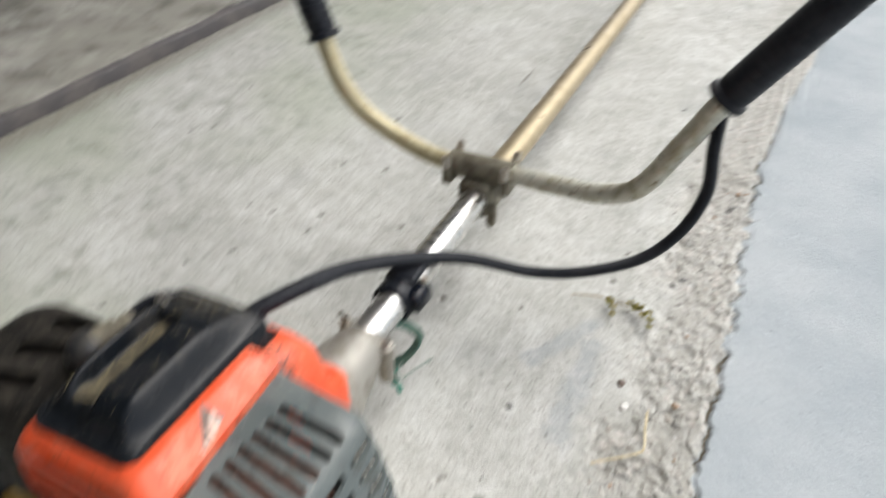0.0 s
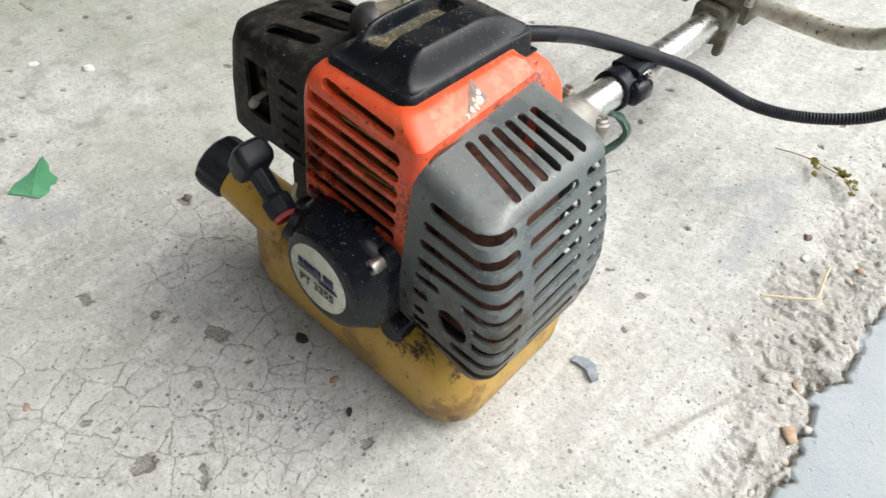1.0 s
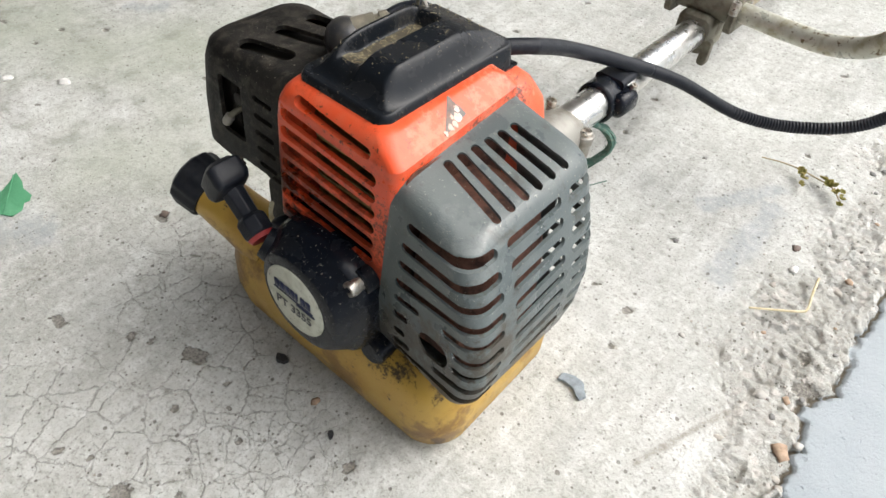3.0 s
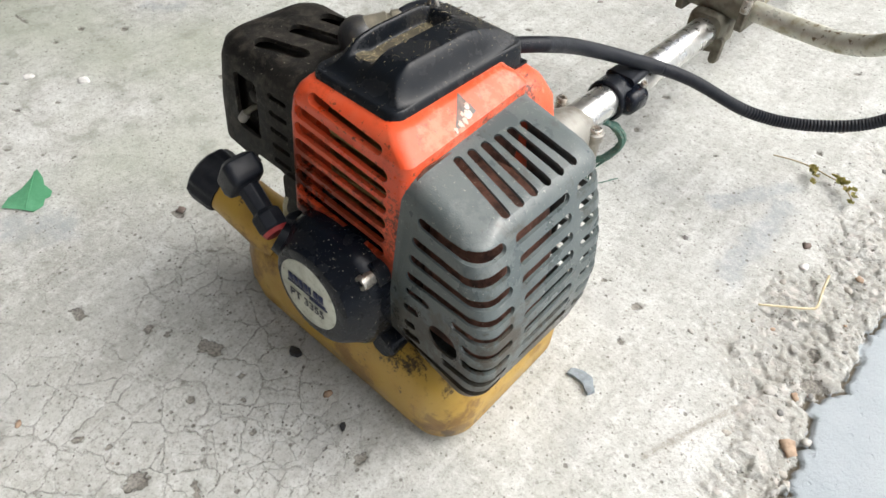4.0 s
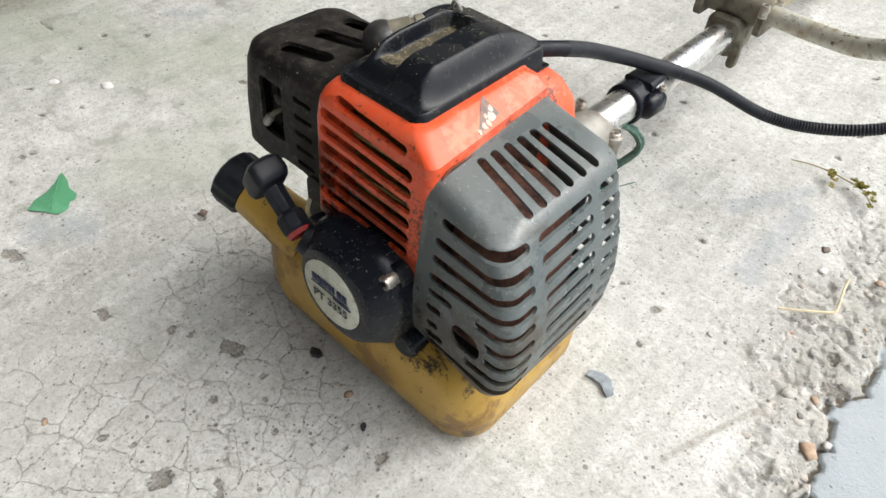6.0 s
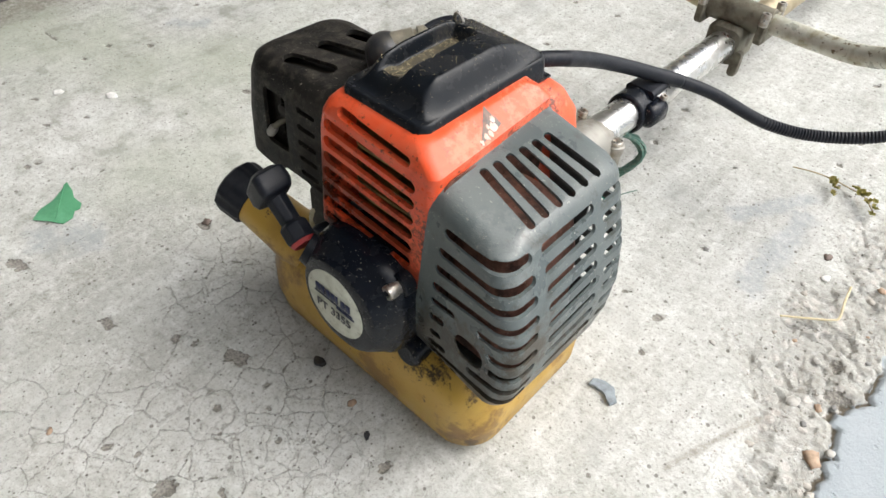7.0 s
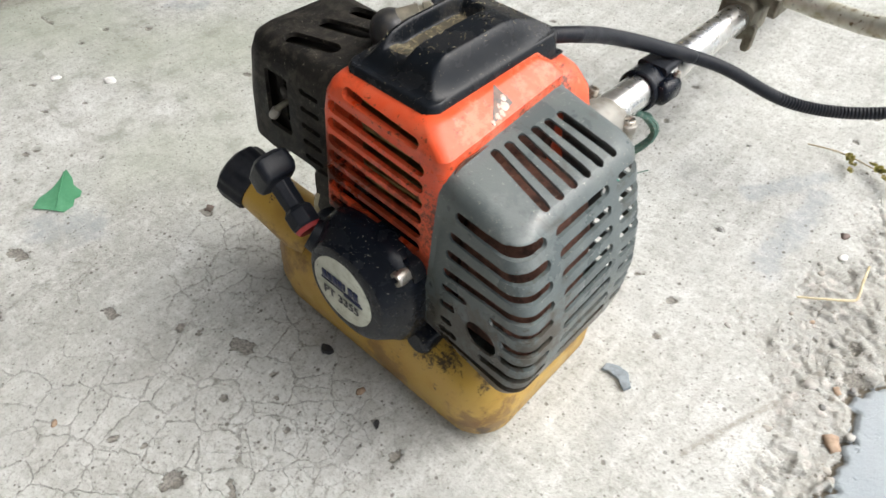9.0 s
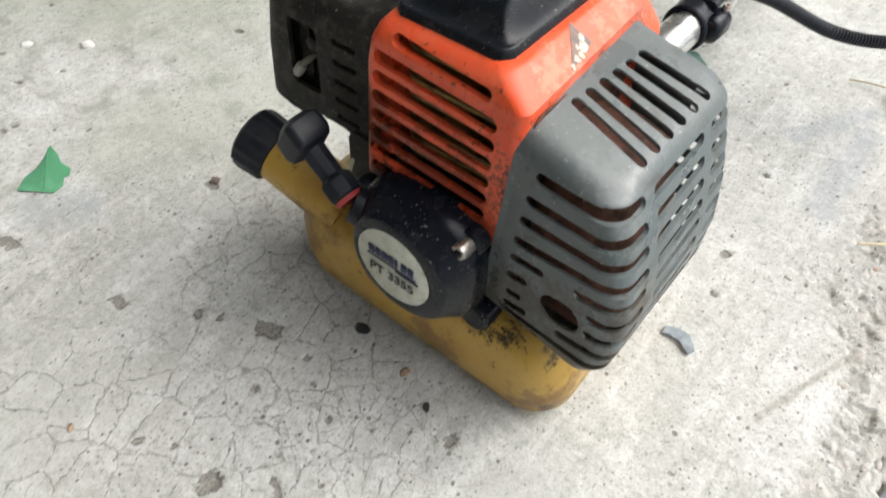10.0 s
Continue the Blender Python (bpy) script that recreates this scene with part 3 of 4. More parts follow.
    l.new(bp.outputs["Normal"], b.inputs["Normal"])
    return m


ground = tagged(new("ground", build_ground()), "pale cracked concrete yard beside a smooth grey slab", "concrete ground", kind="structure")
ground.data.materials.append(concrete())


# low step along the far side, with a dark edge strip, and the unseen wall added behind it
def step_line(y):
    return -0.81 + 0.14 * (y - 0.2)


STEPTOP = material("pale_step_concrete", (0.30, 0.29, 0.255), 0.85, grime=(0.42, 0.41, 0.37), grime_scale=9, grime_at=0.52, second=(0.17, 0.162, 0.142), scale=14, bump=0.4, grain=300, specks=(0.2, 0.18, 0.15), speck_scale=90)
EDGING = material("dark_edge_strip", (0.055, 0.050, 0.052), 0.6, second=(0.10, 0.09, 0.085), scale=25, bump=0.3, specks=(0.25, 0.22, 0.16), speck_scale=130)
BLOCKER = material("dark_blocker_render", (0.11, 0.105, 0.096), 0.9, second=(0.08, 0.076, 0.07), scale=3, bump=0.4, grain=200)
bm = bmesh.new()
ring = lambda z, d: [(step_line(-0.9) - d, -0.9, z), (step_line(5) - d, 5, z), (-1.5, 5, z), (-1.5, -0.9, z)]
stack(bm, [ring(-0.02, 0.004), ring(0.026, 0.004), ring(0.028, 0.006)])
bmesh.ops.recalc_face_normals(bm, faces=bm.faces)
kerb = thing("step", bm, STEPTOP, "low pale concrete step with a dark edge", "step", kind="structure")
bm = bmesh.new()
rings = []
for i in range(241):
    y = -0.9 + 5.9 * i / 240
    out = step_line(y) + 0.006 + 0.006 * noise.noise((y * 5, 0.2, 1.0)) + 0.004 * noise.noise((y * 21, 0.2, 4.0))
    top = 0.0245 + 0.002 * noise.noise((y * 11, 3.0, 1.0))
    rings.append([(step_line(y) - 0.008, y, -0.02), (out, y, -0.02), (out - 0.001, y, top - 0.005), (out - 0.005, y, top), (step_line(y) - 0.008, y, top + 0.0035)])
stack(bm, rings)
bmesh.ops.recalc_face_normals(bm, faces=bm.faces)
part("edge_strip", bm, EDGING, kerb, "dark edge strip", machine=False)


def block(name, x0, x1, y0, y1, z0, z1, mat, label, category):
    bm = stack(bmesh.new(), [[(x0, y0, z), (x1, y0, z), (x1, y1, z), (x0, y1, z)] for z in (z0, z1)])
    bmesh.ops.recalc_face_normals(bm, faces=bm.faces)
    return thing(name, bm, mat, label, category, kind="structure")


# unseen walls and roof, added to shade the left and the near faces
block("blocker_west", -1.60, -1.40, -1.7, 6.0, -0.05, 2.6, BLOCKER, "unseen plain wall added to block sky light", "wall")
block("blocker_south", -1.40, 1.2, -1.05, -0.85, -0.05, 2.6, BLOCKER, "unseen plain wall added to block sky light", "wall")
block("blocker_roof", -1.60, 0.20, -1.7, 5.5, 2.6, 2.7, BLOCKER, "unseen plain roof added to block sky light over the yard", "roof")


# ---------------------------------------------------------------- the brush cutter
cutter = tagged(new("brush_cutter"), "used petrol brush cutter with orange engine cover, lying on concrete", "brush cutter")

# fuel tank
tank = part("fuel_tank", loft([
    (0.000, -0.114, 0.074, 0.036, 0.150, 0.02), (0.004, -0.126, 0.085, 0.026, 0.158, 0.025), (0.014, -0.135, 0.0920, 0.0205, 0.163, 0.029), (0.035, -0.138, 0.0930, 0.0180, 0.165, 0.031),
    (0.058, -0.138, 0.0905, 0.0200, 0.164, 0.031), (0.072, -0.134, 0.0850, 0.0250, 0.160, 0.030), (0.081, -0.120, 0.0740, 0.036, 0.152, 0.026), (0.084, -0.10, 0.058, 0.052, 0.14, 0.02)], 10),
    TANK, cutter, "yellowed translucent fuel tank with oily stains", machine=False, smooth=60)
cap_way = Vector((-0.923, -0.143, 0.357)).normalized()
cap_at = Vector((-0.1806, 0.036, 0.1014)) - cap_way * 0.0135
part("filler_neck", turned([(-0.075, 0.0235), (-0.056, 0.0225), (-0.040, 0.0212), (-0.025, 0.0205), (-0.008, 0.0195)], cap_at, cap_way, 28), TANK, tank, machine=False, smooth=60)
cap_bm = bmesh.new()
rings = []
for s, r, k in ((-0.0122, 0.0200, 0), (-0.0118, 0.0214, 0.5), (-0.010, 0.0222, 1), (0.006, 0.0232, 1), (0.0105, 0.0225, 0.8), (0.0130, 0.0195, 0.4), (0.0138, 0.013, 0)):
    q = cap_way.to_track_quat("Z", "Y").to_matrix()
    rings.append([cap_at + q @ Vector(((r + 0.0007 * k * math.cos(12 * a)) * math.cos(a), (r + 0.0007 * k * math.cos(12 * a)) * math.sin(a), s)) for a in (2 * math.pi * i / 72 for i in range(72))])
stack(cap_bm, rings)
bmesh.ops.recalc_face_normals(cap_bm, faces=cap_bm.faces)
part("filler_cap", cap_bm, RUBBER, tank, "black ribbed filler cap", machine=False)

# crankcase, cylinder with fins and muffler behind the covers
part("crankcase", loft([(0.048, -0.05, 0.05, -0.050, 0.04, 0.015), (0.165, -0.05, 0.05, -0.050, 0.04, 0.015)], 4, "y"), DARK, cutter, "oily dark crankcase")
cylinder = part("cylinder", turned([(0.0, 0.028), (0.088, 0.028)], (-0.004, 0.094, 0.026), (0, 0, 1), 24), FINS, cutter, "grimy finned cylinder")
for k in range(10):
    z = 0.03 + 0.0095 * k
    part("fin", loft([(z, -0.044, 0.034, 0.046, 0.135, 0.012), (z + 0.0022, -0.044, 0.034, 0.046, 0.135, 0.012)], 4), FINS, cylinder)
part("muffler", loft([(-0.016, 0.050, 0.084, 0.046, 0.098, 0.01), (-0.008, 0.0445, 0.102, 0.0385, 0.106, 0.014), (0.05, 0.0445, 0.0995, 0.0385, 0.107, 0.014), (0.078, 0.0445, 0.091, 0.043, 0.107, 0.014), (0.089, 0.0445, 0.078, 0.050, 0.098, 0.012)], 5), RUST, cutter, "rust-brown muffler", smooth=60)

# orange engine shroud with its grille
def rise(x, y, z):
    """The shroud's top climbs towards the shaft."""
    return (x, y, z + (0.03 + 0.10 * step(0.022, 0.042, x)) * (y - 0.05) * step(0.095, 0.118, z))


def slot(p, q, h, d0, d1, axes, n=6, bm=None):
    """A slot-shaped prism from p to q in a plane, h wide, from depth d0 to d1; axes names the order of the plane's two axes and depth."""
    bm = bm or bmesh.new()
    p, q = Vector(p), Vector(q)
    u = (q - p).normalized()
    v = Vector((-u.y, u.x))
    flat = [p + u * a + v * b for a, b in rounded(-h / 2, (q - p).length + h / 2, -h / 2, h / 2, h * 0.49, n)]
    order = [axes.index(c) for c in "xyz"]
    stack(bm, [[tuple((w.x, w.y, d)[k] for k in order) for w in flat] for d in (d0, d1)])
    bmesh.ops.recalc_face_normals(bm, faces=bm.faces)
    return bm


outer = [(0.024, -0.0575, 0.041, 0.0305, 0.132, 0.007), (0.06, -0.0560, 0.041, 0.0305, 0.134, 0.008), (0.100, -0.0535, 0.042, 0.0305, 0.134, 0.008), (0.1125, -0.0515, 0.0425, 0.0310, 0.133, 0.009),
         (0.1135, -0.0512, 0.0425, 0.0311, 0.133, 0.009), (0.1200, -0.0485, 0.0345, 0.0330, 0.132, 0.010), (0.1240, -0.0455, 0.0290, 0.0365, 0.131, 0.011), (0.1265, -0.0425, 0.0255, 0.0415, 0.130, 0.011)]
outer = [(h, a, b, c, d, r * 0.7) for h, a, b, c, d, r in outer]
inner = [(h - 0.004 if h > 0.03 else h - 0.01, a + 0.003, b - 0.003, c + 0.003, d - 0.003, r) for h, a, b, c, d, r in outer]
shell = loft(outer, 6, shape=rise)
hollow = loft(inner, 6, shape=rise)
body = carved(shell, hollow)
cuts = bmesh.new()
slot((-0.0325, 0.1178), (0.0200, 0.1136), 0.0066, -0.02, 0.075, "xzy", bm=cuts)
for k in range(7):
    slot((-0.0428 - 0.0011 * k, 0.1052 - 0.0121 * k), (0.0245 - 0.0004 * k, 0.0995 - 0.0117 * k), 0.0084 if k < 6 else 0.006, -0.02, 0.075, "xzy", bm=cuts)
body = carved(body, cuts)
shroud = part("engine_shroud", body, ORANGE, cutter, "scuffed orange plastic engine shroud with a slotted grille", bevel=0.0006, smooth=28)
part("rear_cowl", loft([(0.02, -0.035, 0.049, 0.120, 0.192, 0.014), (0.058, -0.034, 0.0490, 0.120, 0.192, 0.016), (0.066, -0.033, 0.0480, 0.120, 0.186, 0.016), (0.070, -0.033, 0.0465, 0.120, 0.178, 0.016), (0.098, -0.030, 0.0440, 0.120, 0.171, 0.016), (0.110, -0.026, 0.0390, 0.120, 0.164, 0.016), (0.1165, -0.020, 0.0310, 0.120, 0.156, 0.012)], 6), ORANGE, shroud, smooth=50)


# warning triangle, half scraped off, on the shoulder
bpy.context.view_layer.update()


def lying(x, y, lift):
    """The place above (x, y) on the shroud."""
    hit = False
    while not hit:
        hit, at, normal, _ = shroud.ray_cast((x, y, 0.5), (0, 0, -1))
        x -= 0.0004
    return at + normal * lift


def patch(outline):
    bm = bmesh.new()
    middle = Vector((sum(p[0] for p in outline) / len(outline), sum(p[1] for p in outline) / len(outline)))
    rings = []
    for k, lift in ((1.0, -0.0006), (1.0, 0.0003), (0.6, 0.0004), (0.2, 0.0004)):
        rings.append([lying(middle.x + (x - middle.x) * k, middle.y + (y - middle.y) * k, lift) for x, y in outline])
    stack(bm, rings)
    bmesh.ops.recalc_face_normals(bm, faces=bm.faces)
    return bm


def edge_points(corners, n=6):
    return [(a[0] + (b[0] - a[0]) * i / n, a[1] + (b[1] - a[1]) * i / n) for a, b in zip(corners, corners[1:] + corners[:1]) for i in range(n)]


TRIANGLE = [(0.0262, 0.0965), (0.0385, 0.0985), (0.0412, 0.0785)]
SCRAPES = [(0.0378, 0.0925, 0.0017, 1.0), (0.0394, 0.0850, 0.0013, 2.0), (0.0348, 0.0948, 0.0011, 3.0), (0.0402, 0.0800, 0.0009, 4.0), (0.0390, 0.0885, 0.0012, 9.0), (0.0362, 0.0893, 0.0009, 6.0), (0.0330, 0.0958, 0.0008, 7.0)]
part("warning_sticker", patch(edge_points(TRIANGLE)), STICKER, shroud, "dark triangular warning sticker, half scraped off", machine=False)
bm = bmesh.new()
for cx, cy, r, seed in SCRAPES:
    r *= 1.35
    b = patch([(cx + r * (1 + 0.7 * noise.noise((math.cos(a) * 1.4, math.sin(a) * 1.4, seed))) * math.cos(a), cy + r * (1 + 0.7 * noise.noise((math.cos(a) * 1.4, math.sin(a) * 1.4, seed + 5))) * math.sin(a)) for a in (2 * math.pi * i / 18 for i in range(18))])
    b.transform(Matrix.Translation((0, 0, 0.00012)))
    me = to_mesh(b)
    bm.from_mesh(me)
    bpy.data.meshes.remove(me)
part("scraped_patch", bm, BARE, shroud, "pale scraped patch", machine=False)


# black lid with two ridges and a dusty groove
def lid_height(x, y):
    qx, qy = abs(x + 0.0098) - 0.0338 + 0.009, abs(y - 0.0960) - 0.0560 + 0.009
    w = 0.009 - math.hypot(max(qx, 0), max(qy, 0)) - min(max(qx, qy), 0)
    if w < 0:
        return 0.1205
    rear = step(0.1520, 0.1060, y)
    z = 0.1278 + 0.03 * (y - 0.05) + 0.0032 * step(0, 0.0018, w) + 0.0158 * step(0.0008, 0.0150, w) * (0.35 + 0.65 * rear) * step(0.036, 0.066, y)
    groove = step(-0.0280, -0.0245, x) * step(-0.0065, -0.0110, x) * step(0.120, 0.113, y)
    z -= 0.0095 * groove * step(0.050, 0.072, y)
    z -= 0.0030 * step(-0.006, -0.018, x) * step(0.080, 0.052, y) * step(0, 0.01, w)
    return z


lid_bm = sheet(-0.0445, 0.0250, 0.0390, 0.153, 100, 150, lid_height, 0.119)
for f in lid_bm.faces:
    c = f.calc_center_median()
    if -0.0250 < c.x < -0.0095 and 0.058 < c.y < 0.116 and f.normal.z > 0.8:
        f.material_index = 1
lid = part("top_lid", lid_bm, LID, cutter, "black plastic lid with grass dust in its groove", smooth=75)
lid.data.materials.append(material("dusty_black_plastic", (0.055, 0.046, 0.028), 0.75, second=(0.13, 0.11, 0.068), scale=160, bump=0.3, specks=(0.4, 0.35, 0.22), speck_scale=500, speck_at=0.66))
random.seed(4)
for k in range(190):
    x, y = (random.uniform(-0.024, -0.010), random.uniform(0.056, 0.114)) if k < 80 else (random.uniform(-0.04, 0.012), random.uniform(0.055, 0.145))
    a, s = random.uniform(0, 3.14), random.uniform(0.0005, 0.0015) if k % 9 else 0.004
    z = lid_height(x, y) + 0.0004
    d = Vector((math.cos(a), math.sin(a), 0)) * s / 2
    if k == 0:
        chaff = bmesh.new()
    tube([Vector((x, y, z)) - d, Vector((x, y, z + 0.0004)), Vector((x, y, z)) + d], random.uniform(0.00007, 0.00013), 5, 2, chaff)
STRAW = material("dry_straw", (0.50, 0.42, 0.24), 0.7, second=(0.36, 0.29, 0.15), scale=300)
tagged(part("grass_chaff", chaff, STRAW, lid, "dry grass clippings"), kind="stuff")


# grey slotted muffler guard
def sag(x, y, z):
    k = step(0.055, 0.100, z)
    return (x, y - 0.15 * max(x - 0.042, 0) * step(0.10, 0.04, y), z + k * (0.125 * (y - 0.06) - 0.14 * (x - 0.05) + 0.30 * max(0.053 - max(x, 0.038), 0)))


g_out = [(-0.0290, 0.030, 0.099, 0.0390, 0.112, 0.016), (-0.0250, 0.030, 0.1075, 0.0335, 0.120, 0.0135), (-0.014, 0.031, 0.1130, 0.0305, 0.128, 0.0135), (0.003, 0.032, 0.1160, 0.0298, 0.133, 0.0135),
         (0.025, 0.034, 0.1160, 0.0298, 0.137, 0.0135), (0.050, 0.036, 0.1120, 0.0300, 0.138, 0.0135), (0.075, 0.038, 0.1055, 0.0302, 0.137, 0.0135), (0.089, 0.039, 0.1010, 0.0310, 0.136, 0.0135),
         (0.0960, 0.040, 0.0985, 0.0325, 0.135, 0.0135), (0.1005, 0.040, 0.0955, 0.0350, 0.132, 0.0135), (0.1028, 0.040, 0.0915, 0.0390, 0.128, 0.016), (0.1036, 0.040, 0.0870, 0.0435, 0.124, 0.014)]
g_in = [(h - (0.0018 if h > 0 else -0.0018), a - 0.003, b - 0.0017, c + 0.0017, d - 0.0017, r) for h, a, b, c, d, r in g_out]
guard = carved(loft(g_out, 8, shape=sag, outline=rounded_out), loft(g_in, 8, shape=sag, outline=rounded_out))
cuts = bmesh.new()
left_z = [0.0861, 0.0705, 0.0560, 0.0405, 0.0275, 0.0134, -0.0005, -0.0110, -0.0185]
left_x = [0.0560, 0.0530, 0.0515, 0.0500, 0.0490, 0.0485, 0.0500, 0.0490, 0.0500]
gap = {4: (0.066, 0.0895), 5: (0.0575, 0.0995), 6: (0.0555, 0.1000), 7: (0.0605, 0.0850)}
for k in range(9):
    z, zl, xl, h = 0.0875 - 0.0123 * k, left_z[k], left_x[k], 0.0064 if k < 4 else 0.0056
    at = lambda x: (x, zl + (z - zl) * (x - xl) / (0.103 - xl))
    if k in gap:
        slot(at(xl), at(gap[k][0]), h - 0.0006, -0.05, 0.06, "xzy", bm=cuts)
        slot(at(gap[k][1]), at(0.103), h, -0.05, 0.0385, "xzy", bm=cuts)
    else:
        slot(at(xl), at(0.103), h, -0.05, 0.0385, "xzy", bm=cuts)
    slot((0.102, z), (0.2, z), h, -0.051, 0.0375, "xzy", bm=cuts)
    slot((0.028, z), (0.0435 - 0.0004 * k, z + 0.0003), h, 0.088, 0.2, "yzx", bm=cuts)
    if k < 8:
        slot((0.0575, z), (0.0975 + 0.0003 * k, z + 0.003), h, 0.080, 0.2, "yzx", bm=cuts)
        slot((0.1115, z + 0.004), (0.2, z + 0.006), h, 0.080, 0.2, "yzx", bm=cuts)
for k in range(6):
    slot((0.0495 + 0.0014 * k, 0.0632 + 0.0096 * k), (0.0885 + 0.0004 * k, 0.0562 + 0.0112 * k), 0.0056, 0.05, 0.2, "xyz", bm=cuts)
slot((0.0788, 0.0128), (0.0858, 0.0140), 0.0180, -0.06, 0.0375, "xzy", 10, cuts)
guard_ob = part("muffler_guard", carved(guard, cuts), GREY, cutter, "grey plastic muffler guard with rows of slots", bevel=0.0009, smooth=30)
guard_ob.data.materials.append(GREYEDGE)
guard_ob.modifiers["bevel"].material = 1


part("outlet", turned([(0.0, 0.0125), (0.004, 0.0118), (0.004, 0.0095), (0.0005, 0.0088)], (0.0810, 0.0392, 0.0130), (0, -1, 0), 24), RUST, cutter, "rusty exhaust outlet")
# plate added so the lit orange wall doesn't show through the guard's slots
part("backing_plate", loft([(0.0428, 0.036, 0.128, -0.012, 0.108, 0.01), (0.0438, 0.036, 0.128, -0.012, 0.108, 0.01)], 4, "x"), RUST, cutter, "added rust-brown plate covering the shroud wall behind the slots")


# starter housing
def ring_of(y, r, p=3.0, cx=-0.0085, cz=-0.004, n=48):
    pts = []
    for i in range(n):
        a = 2 * math.pi * i / n
        c, s = math.cos(a), math.sin(a)
        k = r / (abs(c) ** p + abs(s) ** p) ** (1 / p)
        pts.append((cx + k * c, y, cz + k * s))
    return pts


bm = stack(bmesh.new(), [ring_of(0.060, 0.042), ring_of(0.026, 0.0425, 3.2), ring_of(0.0195, 0.0420, 3.0), ring_of(0.0165, 0.0408, 2.9), ring_of(0.0152, 0.0396, 2.8), ring_of(0.0042, 0.0352, 2.3), ring_of(0.0022, 0.0338, 2.2), ring_of(0.0012, 0.0318, 2.1), ring_of(0.0008, 0.0280, 2.0)])
bmesh.ops.recalc_face_normals(bm, faces=bm.faces)
starter = part("starter_housing", bm, BLACK, cutter, "black plastic recoil starter housing", smooth=22)
for x, z in ((0.0245, 0.0255),):
    part("lug", turned([(0.0, 0.0085), (0.03, 0.0095)], (x, 0.022, z), (0, 1, 0), 20), BLACK, starter, bevel=0.001)
    screw(starter, (x, 0.0190, z), (0, -1, 0), 0.0052, 0.006)
part("mount", turned([(0.0, 0.0085), (0.002, 0.0105), (0.03, 0.0105)], (0.0295, 0.026, -0.0425), (0, 1, 0), 20), BLACK, starter)
disc = part("label", turned([(-0.0012, 0.0262), (0.0004, 0.0262), (0.0007, 0.0258)], (-0.0105, 0.0006, -0.0025), (0, -1, 0), 48), PAPER, starter, "round cream label with blue lettering, worn")


def lettering(text, size, at, name, parent, mat, lift=0.0010):
    """Raised flat lettering on the starter's face."""
    cu = bpy.data.curves.new(name, "FONT")
    cu.body, cu.size, cu.align_x, cu.align_y, cu.extrude, cu.offset = text, size, "CENTER", "CENTER", 0.00008, size * 0.025
    tmp = new(name, cu)
    bpy.context.view_layer.update()
    me = bpy.data.meshes.new_from_object(tmp.evaluated_get(bpy.context.evaluated_depsgraph_get()))
    bpy.data.objects.remove(tmp)
    bm = bmesh.new()
    bm.from_mesh(me)
    bm.transform(pose(at[0], -lift, at[1], 90, 0, 0))
    return part(name, bm, mat, parent)


lettering("PT 3355", 0.0098, (-0.0105, -0.0095), "lettering", disc, BLACKINK)
bm = bmesh.new()
for k in range(7):
    x, w = -0.0271 + 0.0048 * k, 0.0038 if k != 4 else 0.0020
    stack(bm, [[(x, y, 0.0020), (x + w, y, 0.0020), (x + w, y, 0.0083), (x, y, 0.0083)] for y in (-0.0011, -0.0005)])
for x0, x1, z0, z1 in ((-0.0285, 0.0075, -0.0003, 0.0004), (-0.0075, 0.009, -0.0027, -0.0015)):
    stack(bm, [[(x0, y, z0), (x1, y, z0), (x1, y, z1), (x0, y, z1)] for y in (-0.0011, -0.0005)])
part("name_bars", bm, INK, disc, "dark blue bars of a maker's name")

part("grass_blade", tube([(-0.0130, 0.0275, 0.0315), (-0.0075, 0.0265, 0.0335), (-0.001, 0.0275, 0.0300)], 0.0011, 6, 5), material("yellow_grass", (0.55, 0.58, 0.25), 0.6), starter, "pale yellow-green grass blade")

# pull handle with its red washer
way = Vector((-0.86, 0.09, 0.50)).normalized()
base = Vector((-0.053, 0.011, 0.0175))
handle = part("pull_handle", turned([(0.0, 0.0085), (0.002, 0.0105), (0.012, 0.0105), (0.015, 0.0075), (0.036, 0.0080), (0.040, 0.0095)], base, way, 8), RUBBER, cutter, "black plastic pull handle", bevel=0.0008, smooth=30)
side = way.cross(Vector((0, 1, 0))).normalized()
part("knob", loft([(-0.0105, -0.0075, 0.0075, -0.0075, 0.0075, 0.0045), (-0.0085, -0.0120, 0.0120, -0.0115, 0.0115, 0.005), (-0.004, -0.0138, 0.0138, -0.0130, 0.0130, 0.0052), (0.006, -0.0132, 0.0132, -0.0125, 0.0125, 0.0052), (0.0095, -0.0095, 0.0095, -0.0092, 0.0092, 0.0055), (0.0105, -0.006, 0.006, -0.006, 0.006, 0.004)], 4,
     shape=lambda x, y, z: tuple(base + way * (0.044 + z) + side * x + Vector((0, 1, 0)) * y)), RUBBER, handle, bevel=0.0006)
part("washer", turned([(-0.0025, 0.0078), (0.0003, 0.0092)], base, way, 20), RED, handle, "red rubber washer")
part("rope_guide", turned([(0.0, 0.0102), (0.010, 0.0125), (0.030, 0.0165)], base - way * 0.004, (0.80, 0.42, -0.42), 20), BLACK, starter, smooth=60)

